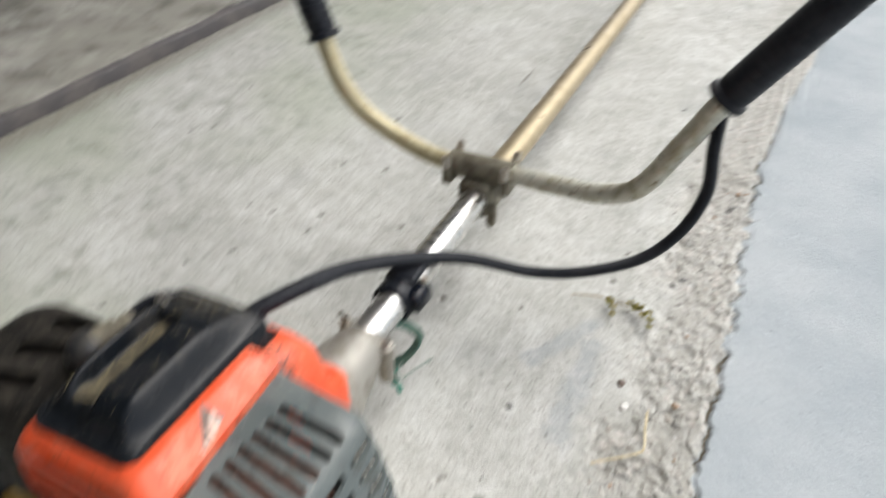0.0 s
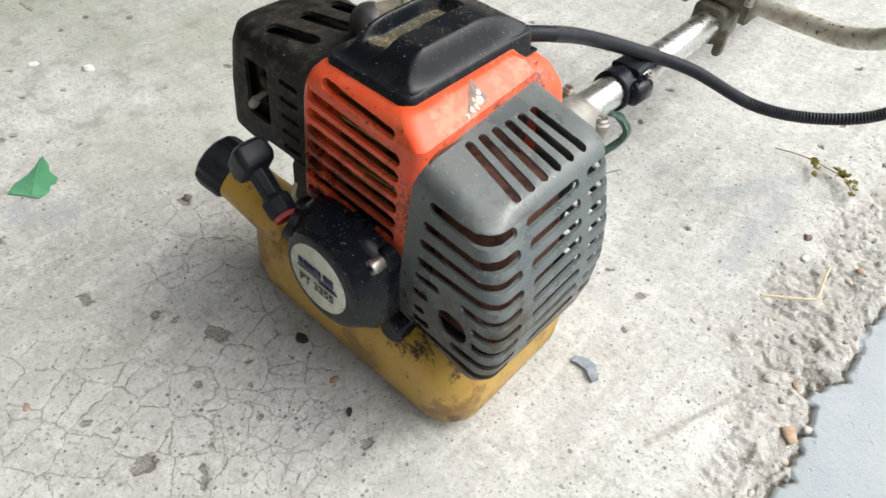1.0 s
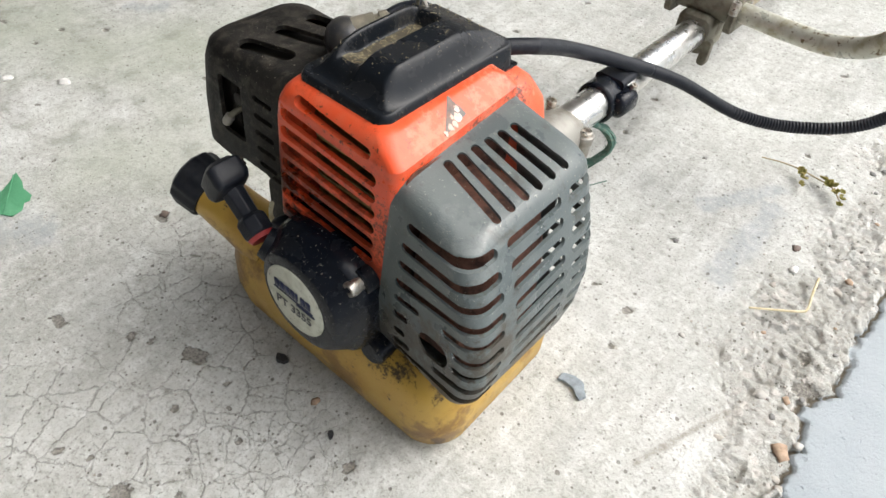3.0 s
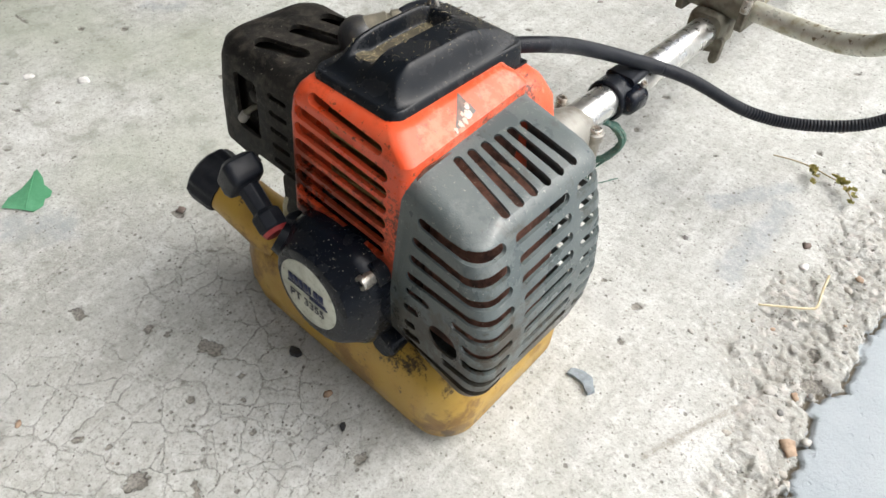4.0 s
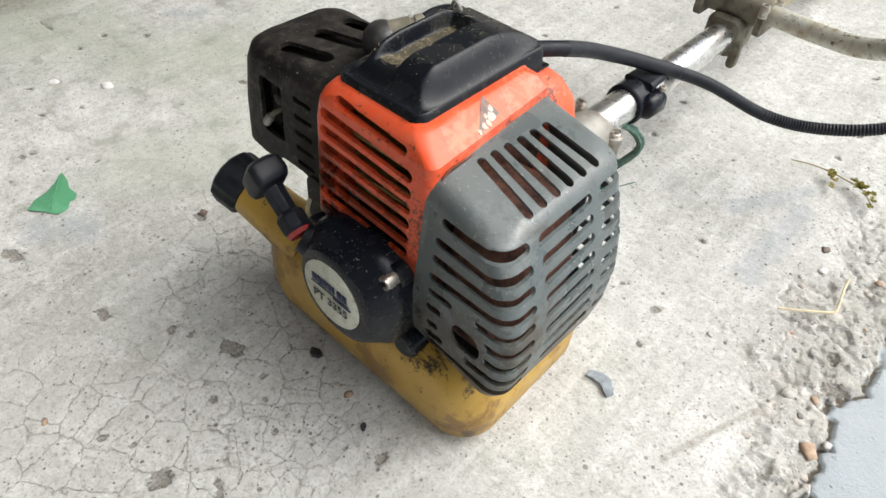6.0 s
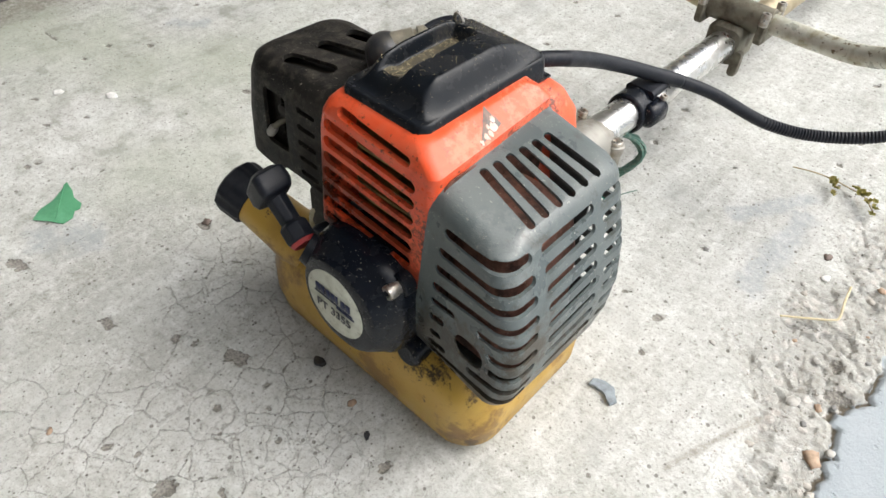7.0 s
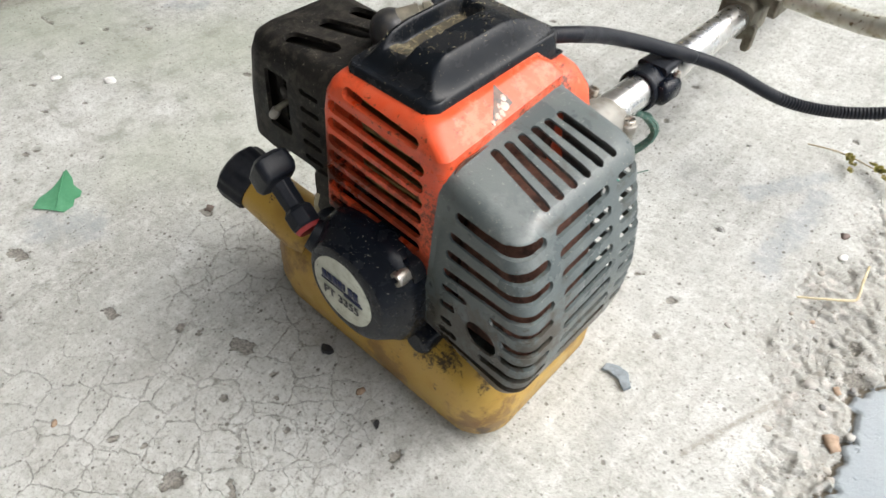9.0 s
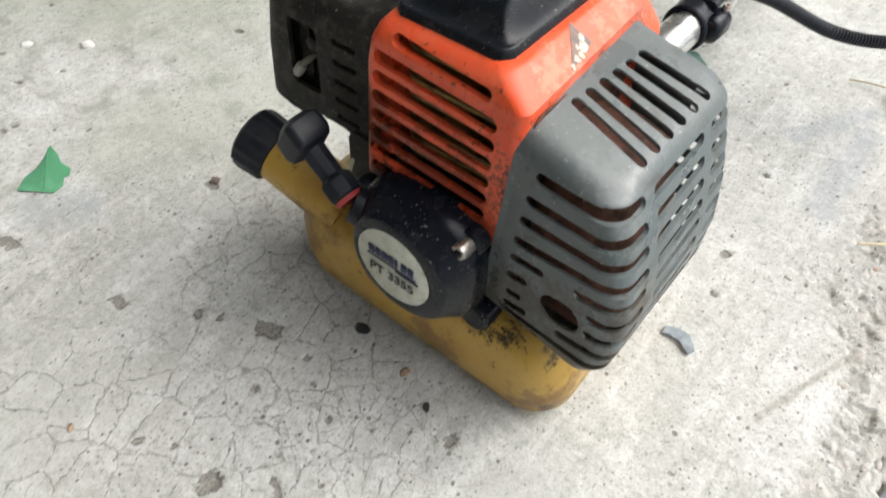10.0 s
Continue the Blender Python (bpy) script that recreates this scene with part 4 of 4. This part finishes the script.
# air filter housing with slotted cover and wire clip
f_out = [(0.018, -0.140, -0.058, 0.047, 0.118, 0.014), (0.026, -0.1475, -0.058, 0.0425, 0.124, 0.018), (0.060, -0.1455, -0.057, 0.0420, 0.127, 0.020), (0.091, -0.1405, -0.056, 0.0430, 0.126, 0.020), (0.101, -0.1365, -0.056, 0.0455, 0.123, 0.018), (0.1060, -0.130, -0.058, 0.0505, 0.117, 0.014), (0.1075, -0.122, -0.061, 0.057, 0.110, 0.010)]
f_out = [(h + 0.001, a - 0.0125, b, c, d + 0.006, r + 0.003) for h, a, b, c, d, r in f_out]
f_in = [(h - 0.003, a + 0.003, b + 0.02, c + 0.003, d - 0.003, r) for h, a, b, c, d, r in f_out]
filt = carved(loft(f_out, 8, outline=rounded_left), loft(f_in, 8, outline=rounded_left))
cuts = bmesh.new()
for y, x0, x1 in ((0.060, -0.1125, -0.0875), (0.087, -0.1115, -0.086), (0.112, -0.110, -0.084)):
    slot((x0, y), (x1, y + 0.0085), 0.0125, 0.09, 0.2, "xyz", bm=cuts)
for k in range(5):
    slot((-0.0885, 0.088 - 0.0125 * k), (-0.0745, 0.088 - 0.0125 * k), 0.0040, -0.02, 0.06, "xzy", bm=cuts)
loft([(-0.02, -0.1255, -0.1025, 0.0465, 0.0895, 0.003), (0.055, -0.1255, -0.1025, 0.0465, 0.0895, 0.003)], 3, "y", bm=cuts)
loft([(-0.02, -0.1150, -0.0780, 0.000, 0.031, 0.008), (0.15, -0.1150, -0.0780, 0.000, 0.031, 0.008)], 3, "y", bm=cuts)
filter_ob = part("air_filter_housing", carved(filt, cuts), FILTER, cutter, "sooty black slotted air filter housing", bevel=0.0008)
part("filter_core", loft([(0.026, -0.158, -0.06, 0.052, 0.122, 0.02), (0.100, -0.148, -0.062, 0.054, 0.118, 0.02)], 4), DARK, filter_ob)
lever = part("choke_lever", tube([(-0.106, 0.056, 0.070), (-0.113, 0.046, 0.0655), (-0.1175, 0.041, 0.0600)], 0.0020, 10, 5), DARKCAST, filter_ob, "pale metal choke lever")
part("lever_tip", turned([(0, 0.0030), (0.001, 0.0033), (0.006, 0.0033), (0.0075, 0.0024)], (-0.1165, 0.0425, 0.0615), (-0.35, -0.35, -0.80), 14), CAST, lever)
part("choke_plate", loft([(0.050, -0.1245, -0.1160, 0.048, 0.088, 0.002), (0.053, -0.1245, -0.1160, 0.048, 0.088, 0.002)], 3, "y"), FILTER, filter_ob)
part("choke_shaft", turned([(0, 0.0045), (0.012, 0.0045), (0.013, 0.003)], (-0.1075, 0.056, 0.0775), (0, -1, 0), 14), DARK, filter_ob)
part("linkage", tube([(-0.1045, 0.052, 0.060), (-0.1065, 0.049, 0.068), (-0.1040, 0.050, 0.078)], 0.0013, 8, 4), STEEL, filter_ob)
part("bracket", loft([(0.040, -0.080, -0.057, -0.005, 0.034, 0.006), (0.07, -0.080, -0.057, -0.005, 0.034, 0.006)], 3, "y"), FILTER, filter_ob)
part("fuel_hose", tube([(-0.072, 0.045, 0.018), (-0.080, 0.042, 0.008), (-0.084, 0.043, -0.012), (-0.080, 0.046, -0.035), (-0.076, 0.05, -0.055)], 0.003, 10), HOSE, cutter, "yellowed clear fuel hose")
part("grommet", turned([(0, 0.009), (0.012, 0.0085), (0.016, 0.006)], (-0.058, 0.040, 0.004), (0, -1, 0.3), 16), RUBBER, cutter)

# spark plug boot, lead and spring clip (in world coordinates from here on)
boot = part("spark_plug_boot", turned([(-0.030, 0.0105), (-0.006, 0.0112), (0.0, 0.0120), (0.006, 0.0130), (0.012, 0.0120), (0.0165, 0.0090), (0.0190, 0.004)], (-0.0625, 0.105, 0.233), (0.15, -0.10, 0.95), 24), BOOT, cutter, "grey-black rubber spark plug boot", machine=False, smooth=60)
part("plug_collar", turned([(0, 0.0085), (0.014, 0.0088), (0.0145, 0.0074), (0.017, 0.0074), (0.0175, 0.0088), (0.022, 0.0086), (0.024, 0.006)], (-0.059, 0.108, 0.2435), (0.58, 0.80, 0.12), 18), COLLAR, boot, machine=False)
part("ignition_lead", tube([(-0.048, 0.118, 0.244), (-0.050, 0.130, 0.249), (-0.045, 0.141, 0.252), (-0.036, 0.148, 0.252), (-0.030, 0.155, 0.244), (-0.028, 0.160, 0.23)], 0.0034, 10), RUBBER, boot, machine=False)
part("spring_clip", tube([(-0.036, 0.139, 0.246), (-0.034, 0.138, 0.258), (-0.030, 0.136, 0.266), (-0.026, 0.137, 0.262), (-0.024, 0.139, 0.246)], 0.0011, 6), STEEL, boot, "bent steel wire clip", machine=False)

# clutch housing, on the shaft's own line
clutch = part("clutch_housing", turned([(0.140, 0.048), (0.168, 0.047), (0.180, 0.041), (0.198, 0.0335), (0.214, 0.0285), (0.236, 0.0245), (0.258, 0.0185), (0.264, 0.0165)], (0, 0, -0.012), (0, 1, 0.03), 36), CAST, cutter, "grey cast aluminium clutch housing", machine=SHAFT)
part("flange", loft([(0.246, -0.021, 0.014, -0.012, 0.0065, 0.006), (0.270, -0.021, 0.014, -0.012, 0.0065, 0.006)], 4, "y"), CAST, clutch, machine=SHAFT, bevel=0.001)
part("post", turned([(0, 0.0062), (0.026, 0.0066), (0.028, 0.0078), (0.0345, 0.0078), (0.0355, 0.0068)], (0.0190, 0.2585, -0.0335), (0, 0, 1), 20), CAST, clutch, machine=SHAFT)
screw(clutch, (0.0190, 0.2585, 0.0028), (0, 0, 1), 0.0056, 0.0022, machine=SHAFT)
screw(clutch, (-0.0165, 0.260, 0.010), (0, 0, 1), 0.0046, 0.005, machine=SHAFT)

# drive shaft tube: bright where wiped, yellowed beyond the handlebar
shaft = part("drive_shaft", turned([(0.20, 0.0143), (0.50, 0.0143)], (0, 0, 0), (0, 1, 0), 40), CHROME, cutter, "bright steel shaft tube", machine=SHAFT)
part("shaft_sleeve", turned([(0.50, 0.0145), (1.510, 0.0145)], (0, 0, 0), (0, 1, 0), 32), BRASSY, shaft, "yellowed outer length of the shaft", machine=SHAFT)
collar = part("strap_collar", turned([(0.302, 0.0165), (0.304, 0.0180), (0.326, 0.0180), (0.328, 0.0165)], (0, 0, 0), (0, 1, 0), 28), BLACK, cutter, "black plastic harness collar", machine=SHAFT, bevel=0.0006)
part("lug", loft([(0.307, 0.010, 0.0225, -0.004, 0.009, 0.006), (0.310, 0.008, 0.0250, -0.008, 0.0125, 0.009), (0.330, 0.008, 0.0250, -0.010, 0.0125, 0.009), (0.334, 0.010, 0.0225, -0.006, 0.009, 0.006)], 6, "y"), BLACK, collar, machine=SHAFT, smooth=60)
screw(collar, (0.018, 0.330, 0.0125), (0.2, 0, 1), 0.0032, 0.003, machine=SHAFT)
part("strap", loft([(0.320, -0.013, 0.014, 0.010, 0.0190, 0.004), (0.352, -0.012, 0.012, 0.010, 0.0180, 0.004)], 4, "y"), RUBBER, collar, machine=SHAFT, bevel=0.0015)

# handlebar clamp
clamp = part("handlebar_clamp", loft([(0.480, -0.0165, 0.0165, -0.0165, 0.018, 0.009), (0.484, -0.0185, 0.0185, -0.018, 0.021, 0.010), (0.514, -0.0185, 0.0185, -0.018, 0.021, 0.010), (0.518, -0.0165, 0.0165, -0.0165, 0.018, 0.009)], 5, "y"), DARKCAST, cutter, "dirty cast aluminium handlebar clamp", machine=SHAFT)
part("saddle", turned([(-0.033, 0.0135), (0.033, 0.0135)], (0, 0.499, 0.029), (1, 0, 0), 24), DARKCAST, clamp, machine=SHAFT, bevel=0.001)
for s in (-1, 1):
    part("ear", loft([(0.031 * s - 0.0035, 0.478, 0.520, 0.012, 0.037, 0.007), (0.031 * s + 0.0035, 0.478, 0.520, 0.012, 0.037, 0.007)], 4, "x"), DARKCAST, clamp, machine=SHAFT, bevel=0.001)
    for y in (0.481, 0.517):
        screw(clamp, (0.031 * s, y, 0.038), (0, 0, 1), 0.0045, 0.006, "bolt", machine=SHAFT)
part("lower_ear", loft([(0.480, 0.014, 0.023, -0.026, 0.0, 0.004), (0.488, 0.014, 0.023, -0.026, 0.0, 0.004)], 3, "y"), DARKCAST, clamp, machine=SHAFT, bevel=0.001)

# handlebars and grips
right_bar = part("right_handlebar", tube([(-0.01, 0.498, 0.1315), (0.045, 0.500, 0.1325), (0.090, 0.497, 0.134), (0.136, 0.489, 0.142), (0.170, 0.478, 0.166), (0.199, 0.476, 0.218), (0.226, 0.470, 0.272), (0.25, 0.468, 0.31)], 0.0094, 18), BAR, cutter, "dull cream-painted bent handlebar", machine=False, smooth=60)
left_bar = part("left_handlebar", tube([(0.03, 0.498, 0.1315), (-0.03, 0.499, 0.133), (-0.065, 0.499, 0.142), (-0.095, 0.497, 0.157), (-0.122, 0.494, 0.178), (-0.141, 0.493, 0.207), (-0.158, 0.500, 0.242), (-0.166, 0.505, 0.262)], 0.0094, 18), OLDBAR, cutter, "yellowed bent handlebar", machine=False, smooth=60)


def grip(at, way, length, bar, label):
    way = Vector(way).normalized()
    prof = [(0, 0.0135), (0.001, 0.0165), (0.006, 0.0165), (0.0075, 0.0132)]
    k = 0.012
    while k < length:
        prof += [(k, 0.0140), (k + 0.006, 0.0146), (k + 0.0065, 0.0137)]
        k += 0.0075
    prof += [(length, 0.0135), (length + 0.002, 0.009)]
    return part("grip", turned(prof, at, way, 28), RUBBER, bar, label, machine=False)


grip((-0.157, 0.501, 0.243), (-0.25, 0.1, 0.55), 0.12, left_bar, "black rubber grip")
throttle = grip((0.222, 0.470, 0.266), (0.42, 0.02, 0.62), 0.13, right_bar, "black throttle grip")

# corrugated throttle conduit
run_points = [(-0.012, 0.150, 0.226), (-0.008, 0.185, 0.219), (-0.008, 0.235, 0.197), (-0.006, 0.282, 0.173), (0.012, 0.335, 0.1445), (0.046, 0.384, 0.117), (0.094, 0.424, 0.084), (0.137, 0.450, 0.0775), (0.183, 0.474, 0.090), (0.212, 0.486, 0.124), (0.225, 0.489, 0.168), (0.223, 0.478, 0.216), (0.222, 0.472, 0.260)]
part("throttle_conduit", tube(run_points, 0.0062, 12, 36, radius=lambda i, s: 0.0058 - 0.0007 * (i % 2) * (1.3 if s < 0.085 else 1 if s > 0.24 else 0.1) + 0.0003 * (0.085 < s < 0.24)), RUBBER, cutter, "black corrugated throttle conduit", machine=False, smooth=42)
part("conduit_socket", turned([(0, 0.0085), (0.022, 0.0085), (0.024, 0.007)], (-0.012, 0.138, 0.229), (0.1, 0.95, -0.12), 16), LID, cutter, machine=False)

# green twine below the shaft
LOOP = [(0.018, 0.296, 0.108), (0.0295, 0.3035, 0.100), (0.0350, 0.3045, 0.087), (0.0305, 0.2985, 0.074), (0.021, 0.290, 0.065), (0.017, 0.2835, 0.056), (0.020, 0.284, 0.046)]
random.seed(9)
bm = bmesh.new()
jitter = lambda p, d: tuple(c + random.uniform(-d, d) for c in p)
for k in range(12):
    tube([jitter(p, 0.0027) for p in LOOP], random.uniform(0.0009, 0.0016), 6, 6, bm)
for k in range(46):
    p = Vector(random.choice(smooth_path(LOOP, 5)))
    d = Vector((random.uniform(-1, 1), random.uniform(-1, 1), random.uniform(-1, 1))).normalized()
    tube([p, p + d * 0.0035, p + d * 0.006 + Vector(jitter((0, 0, 0), 0.002))], 0.00022, 4, 3, bm)
tube([(0.020, 0.288, 0.056), (0.016, 0.300, 0.030), (0.012, 0.325, 0.010), (0.020, 0.352, 0.0035)], 0.0006, 6, 8, bm)
part("twine", bm, TWINE, cutter, "frayed green twine tied below the shaft", machine=False)
part("twine_end", tube([(0.019, 0.287, 0.060), (0.0175, 0.283, 0.048), (0.021, 0.286, 0.036), (0.019, 0.290, 0.024)], 0.0022, 8, 6, radius=lambda i, s: 0.0021 + 0.0006 * math.sin(i * 1.7)), material("turquoise_twine_fibre", (0.03, 0.26, 0.19), 0.85, second=(0.09, 0.33, 0.26), scale=300, bump=0.4), cutter, "bright turquoise twine end", machine=False)


# ---------------------------------------------------------------- small things on the ground
def blob(r, seed, flat=0.6, stretch=1.3, subdiv=2, rough=0.55):
    """An uneven pebble."""
    bm = bmesh.new()
    bmesh.ops.create_icosphere(bm, subdivisions=subdiv, radius=1.0)
    for v in bm.verts:
        k = 1 + rough * noise.noise(v.co * 1.7 + Vector((seed * 3.7, seed * 1.3, 0)))
        v.co = Vector((v.co.x * stretch * k, v.co.y * k, v.co.z * flat * k)) * r
    return bm


PEBBLES = [material("pebble_" + n, c, 0.75, second=tuple(k * 0.7 for k in c), scale=200, bump=0.3, grain=700) for n, c in
           (("warm", (0.42, 0.30, 0.21)), ("grey", (0.25, 0.245, 0.235)), ("pale", (0.46, 0.445, 0.41)), ("brown", (0.17, 0.13, 0.11)), ("mortar", (0.45, 0.42, 0.37)), ("white", (0.78, 0.77, 0.74)))]
random.seed(21)


def pebble(x, y, r, mat, label, flat=0.45, stretch=1.3):
    bm = blob(r, random.random() * 50, flat, stretch)
    bm.transform(pose(x, y, ground_height(x, y) + r * flat * 0.3, 0, 0, random.uniform(0, 180)))
    return thing("pebble", bm, mat, label, "pebble", "loose stones on the concrete")


for x, y, r, k, label in ((0.269, 0.199, 0.0062, 0, "warm orange-brown pebble in the broken edge"), (0.196, 0.398, 0.0036, 3, "dark reddish-brown pebble on worn concrete"), (-0.160, -0.173, 0.0024, 0, "small reddish pebble on cracked concrete"),
                          (-0.011, -0.001, 0.0030, 0, "small red-brown pebble beside the tank"), (0.238, 0.236, 0.0050, 2, "pale broken pebble in the worn margin"), (0.205, 0.372, 0.0036, 5, "white chip of stone on worn concrete"),
                          (-0.515, 0.077, 0.0056, 5, "white chip of stone on the concrete"), (-0.567, 0.038, 0.0048, 5, "white chip of stone on the concrete"), (0.110, 0.332, 0.0028, 1, "small grey pebble on the concrete"), (-0.262, 0.036, 0.0042, 3, "brown pebble set in a pit")):
    pebble(x, y, r, PEBBLES[k], label)
for i in range(100):
    y = random.uniform(0.12, 0.95)
    x = edge_x(y) - abs(random.gauss(0, 0.042)) - 0.002
    r = random.choice((0.0010, 0.0012, 0.0014, 0.0018, 0.0022, 0.003))
    pebble(x, y, r, PEBBLES[random.choice((1, 2, 2, 4, 4, 4, 1, 0))], "small loose stone in the broken concrete margin", random.uniform(0.4, 0.7))
grit = bmesh.new()
for i in range(420):
    if i < 260:
        y = random.uniform(0.1, 0.95)
        x = edge_x(y) - abs(random.gauss(0, 0.05))
    else:
        x, y = random.uniform(-0.6, 0.3), random.uniform(-0.28, 0.85)
    r = random.uniform(0.0004, 0.0011)
    b = blob(r, i, 0.7, 1.2, 1)
    b.transform(Matrix.Translation((x, y, ground_height(x, y) + r * 0.4)))
    me = to_mesh(b)
    grit.from_mesh(me)
    bpy.data.meshes.remove(me)
tagged(thing("grit", grit, PEBBLES[4], "scattered fine grit on the concrete", "grit"), kind="stuff")


def flake(name, outline, at, turn, mat, label, category, thick=0.0012, curl=0.0):
    """A thin broken flake with an uneven outline."""
    bm = bmesh.new()
    rings = []
    for z, k in ((0, 1.0), (thick * 0.6, 1.0), (thick, 0.94)):
        rings.append([(x * k, y * k, z + curl * (x * x + y * y) * 60) for x, y in outline])
    stack(bm, rings)
    bmesh.ops.recalc_face_normals(bm, faces=bm.faces)
    x, y = at
    bm.transform(pose(x, y, ground_height(x, y) + 0.0008, 0, 0, turn))
    return thing(name, bm, mat, label, category)


def outline_of(a, b, seed, n=22, rough=0.3):
    return [((a * (1 + rough * noise.noise((math.cos(t) * 1.5, math.sin(t) * 1.5, seed)))) * math.cos(t), (b * (1 + rough * noise.noise((math.cos(t) * 1.5, math.sin(t) * 1.5, seed + 7)))) * math.sin(t)) for t in (2 * math.pi * i / n for i in range(n))]


SLATE = material("blue_grey_chip", (0.27, 0.315, 0.345), 0.7, second=(0.19, 0.215, 0.235), scale=120, bump=0.4)
COAL = material("black_chip", (0.018, 0.018, 0.020), 0.7, second=(0.05, 0.05, 0.05), scale=250, bump=0.3)
def bent(length, wide, curve, n=12):
    """The outline of a bent strip with blunt, uneven ends."""
    rim = []
    for side in (1, -1):
        for i in range(n + 1) if side > 0 else range(n, -1, -1):
            u = i / n * 2 - 1
            w = wide * (1 - 0.35 * abs(u) ** 4) * (1 + 0.35 * noise.noise((u * 2.3, side * 3.0, 5.0)))
            rim.append((u * length + 0.25 * side * w * u * curve * 100, side * w - curve * 100 * length * u * u * 0.5))
    return rim


flake("chip", bent(0.0125, 0.0048, 0.0085), (0.1265, 0.1425), -12, SLATE, "blue-grey bent flake of broken material on concrete", "chip", 0.0028)
flake("chip", outline_of(0.0060, 0.0030, 3.0, 22, 0.75), (-0.0575, 0.006), 12, COAL, "small glossy black chip beside the tank", "chip", 0.004)
flake("chip", outline_of(0.0042, 0.0016, 8.0, 22, 0.7), (0.018, -0.012), -40, COAL, "dark splinter on the concrete", "chip", 0.002)

# green leaf
LEAF = material("green_leaf", (0.085, 0.29, 0.15), 0.6, second=(0.13, 0.36, 0.205), scale=60, bump=0.3, grain=300)
leaf = flake("leaf", [(0.001, -0.029), (-0.008, -0.018), (-0.011, -0.003), (-0.018, 0.009), (-0.026, 0.020), (-0.010, 0.018), (0.0, 0.014), (0.014, 0.015), (0.020, 0.010), (0.019, 0.005), (0.027, -0.001), (0.028, -0.011), (0.014, -0.019)], (-0.386, -0.050), 0, LEAF, "torn bright green leaf lying on the concrete", "leaf", 0.0006, 0.012)
part("vein", tube([(-0.407, -0.034, 0.0040), (-0.386, -0.050, 0.0028), (-0.366, -0.064, 0.0036)], 0.0005, 6, 4), material("leaf_vein", (0.08, 0.30, 0.15), 0.5), leaf, machine=False)

# dry bent stalk
bm = tube([(0.194, 0.301, 0.0045), (0.212, 0.314, 0.0045), (0.2285, 0.327, 0.0042), (0.2315, 0.334, 0.0045), (0.228, 0.352, 0.0055), (0.2255, 0.371, 0.006)], 0.0011, 8, 8, radius=lambda i, s: 0.0009 + 0.006 * s * max(0, 1 - s / 0.12))
thing("stalk", bm, material("pale_dry_stalk", (0.66, 0.58, 0.38), 0.6, second=(0.55, 0.46, 0.27), scale=120), "pale dry bent stalk on worn concrete", "stalk")

# withered sprig: a thin stem and curled leaves
WITHER = material("withered_leaf", (0.27, 0.25, 0.055), 0.7, second=(0.38, 0.31, 0.12), scale=150, bump=0.4)
sprig = thing("sprig", tube([(0.118, 0.492, 0.003), (0.138, 0.496, 0.005), (0.156, 0.497, 0.006), (0.174, 0.494, 0.007), (0.189, 0.493, 0.006), (0.203, 0.481, 0.004)], 0.0007, 6), material("dry_stem", (0.45, 0.38, 0.24), 0.7), "withered weed sprig with curled yellow-green leaves", "plant")
random.seed(5)
for cx, cy, s, a in ((0.158, 0.495, 0.009, 250), (0.161, 0.486, 0.009, 260), (0.164, 0.478, 0.007, 230), (0.157, 0.491, 0.006, 200), (0.176, 0.494, 0.008, 20), (0.183, 0.494, 0.009, 340), (0.190, 0.492, 0.009, 300), (0.196, 0.487, 0.008, 290), (0.202, 0.481, 0.008, 270), (0.204, 0.474, 0.007, 250), (0.198, 0.490, 0.006, 60), (0.187, 0.489, 0.006, 100)):
    bm = bmesh.new()
    grid = [[bm.verts.new((s * (u - 0.2), s * 0.55 * w * math.sin(math.pi * (0.08 + 0.88 * u)), 0.002 + 0.5 * s * (u - 0.5) ** 2 + 0.5 * s * abs(w) * random.uniform(0.5, 1.2))) for w in (-1, -0.4, 0.4, 1)] for u in (0, 0.25, 0.5, 0.75, 1)]
    for p, q in zip(grid, grid[1:]):
        for i in range(3):
            bm.faces.new((p[i], p[i + 1], q[i + 1], q[i]))
    bmesh.ops.solidify(bm, geom=bm.faces[:], thickness=0.0003)
    bm.transform(pose(cx, cy, 0.003 + random.uniform(0, 0.003), random.uniform(-25, 25), random.uniform(-25, 25), a))
    part("leaf", bm, WITHER, sprig, machine=False, smooth=70)
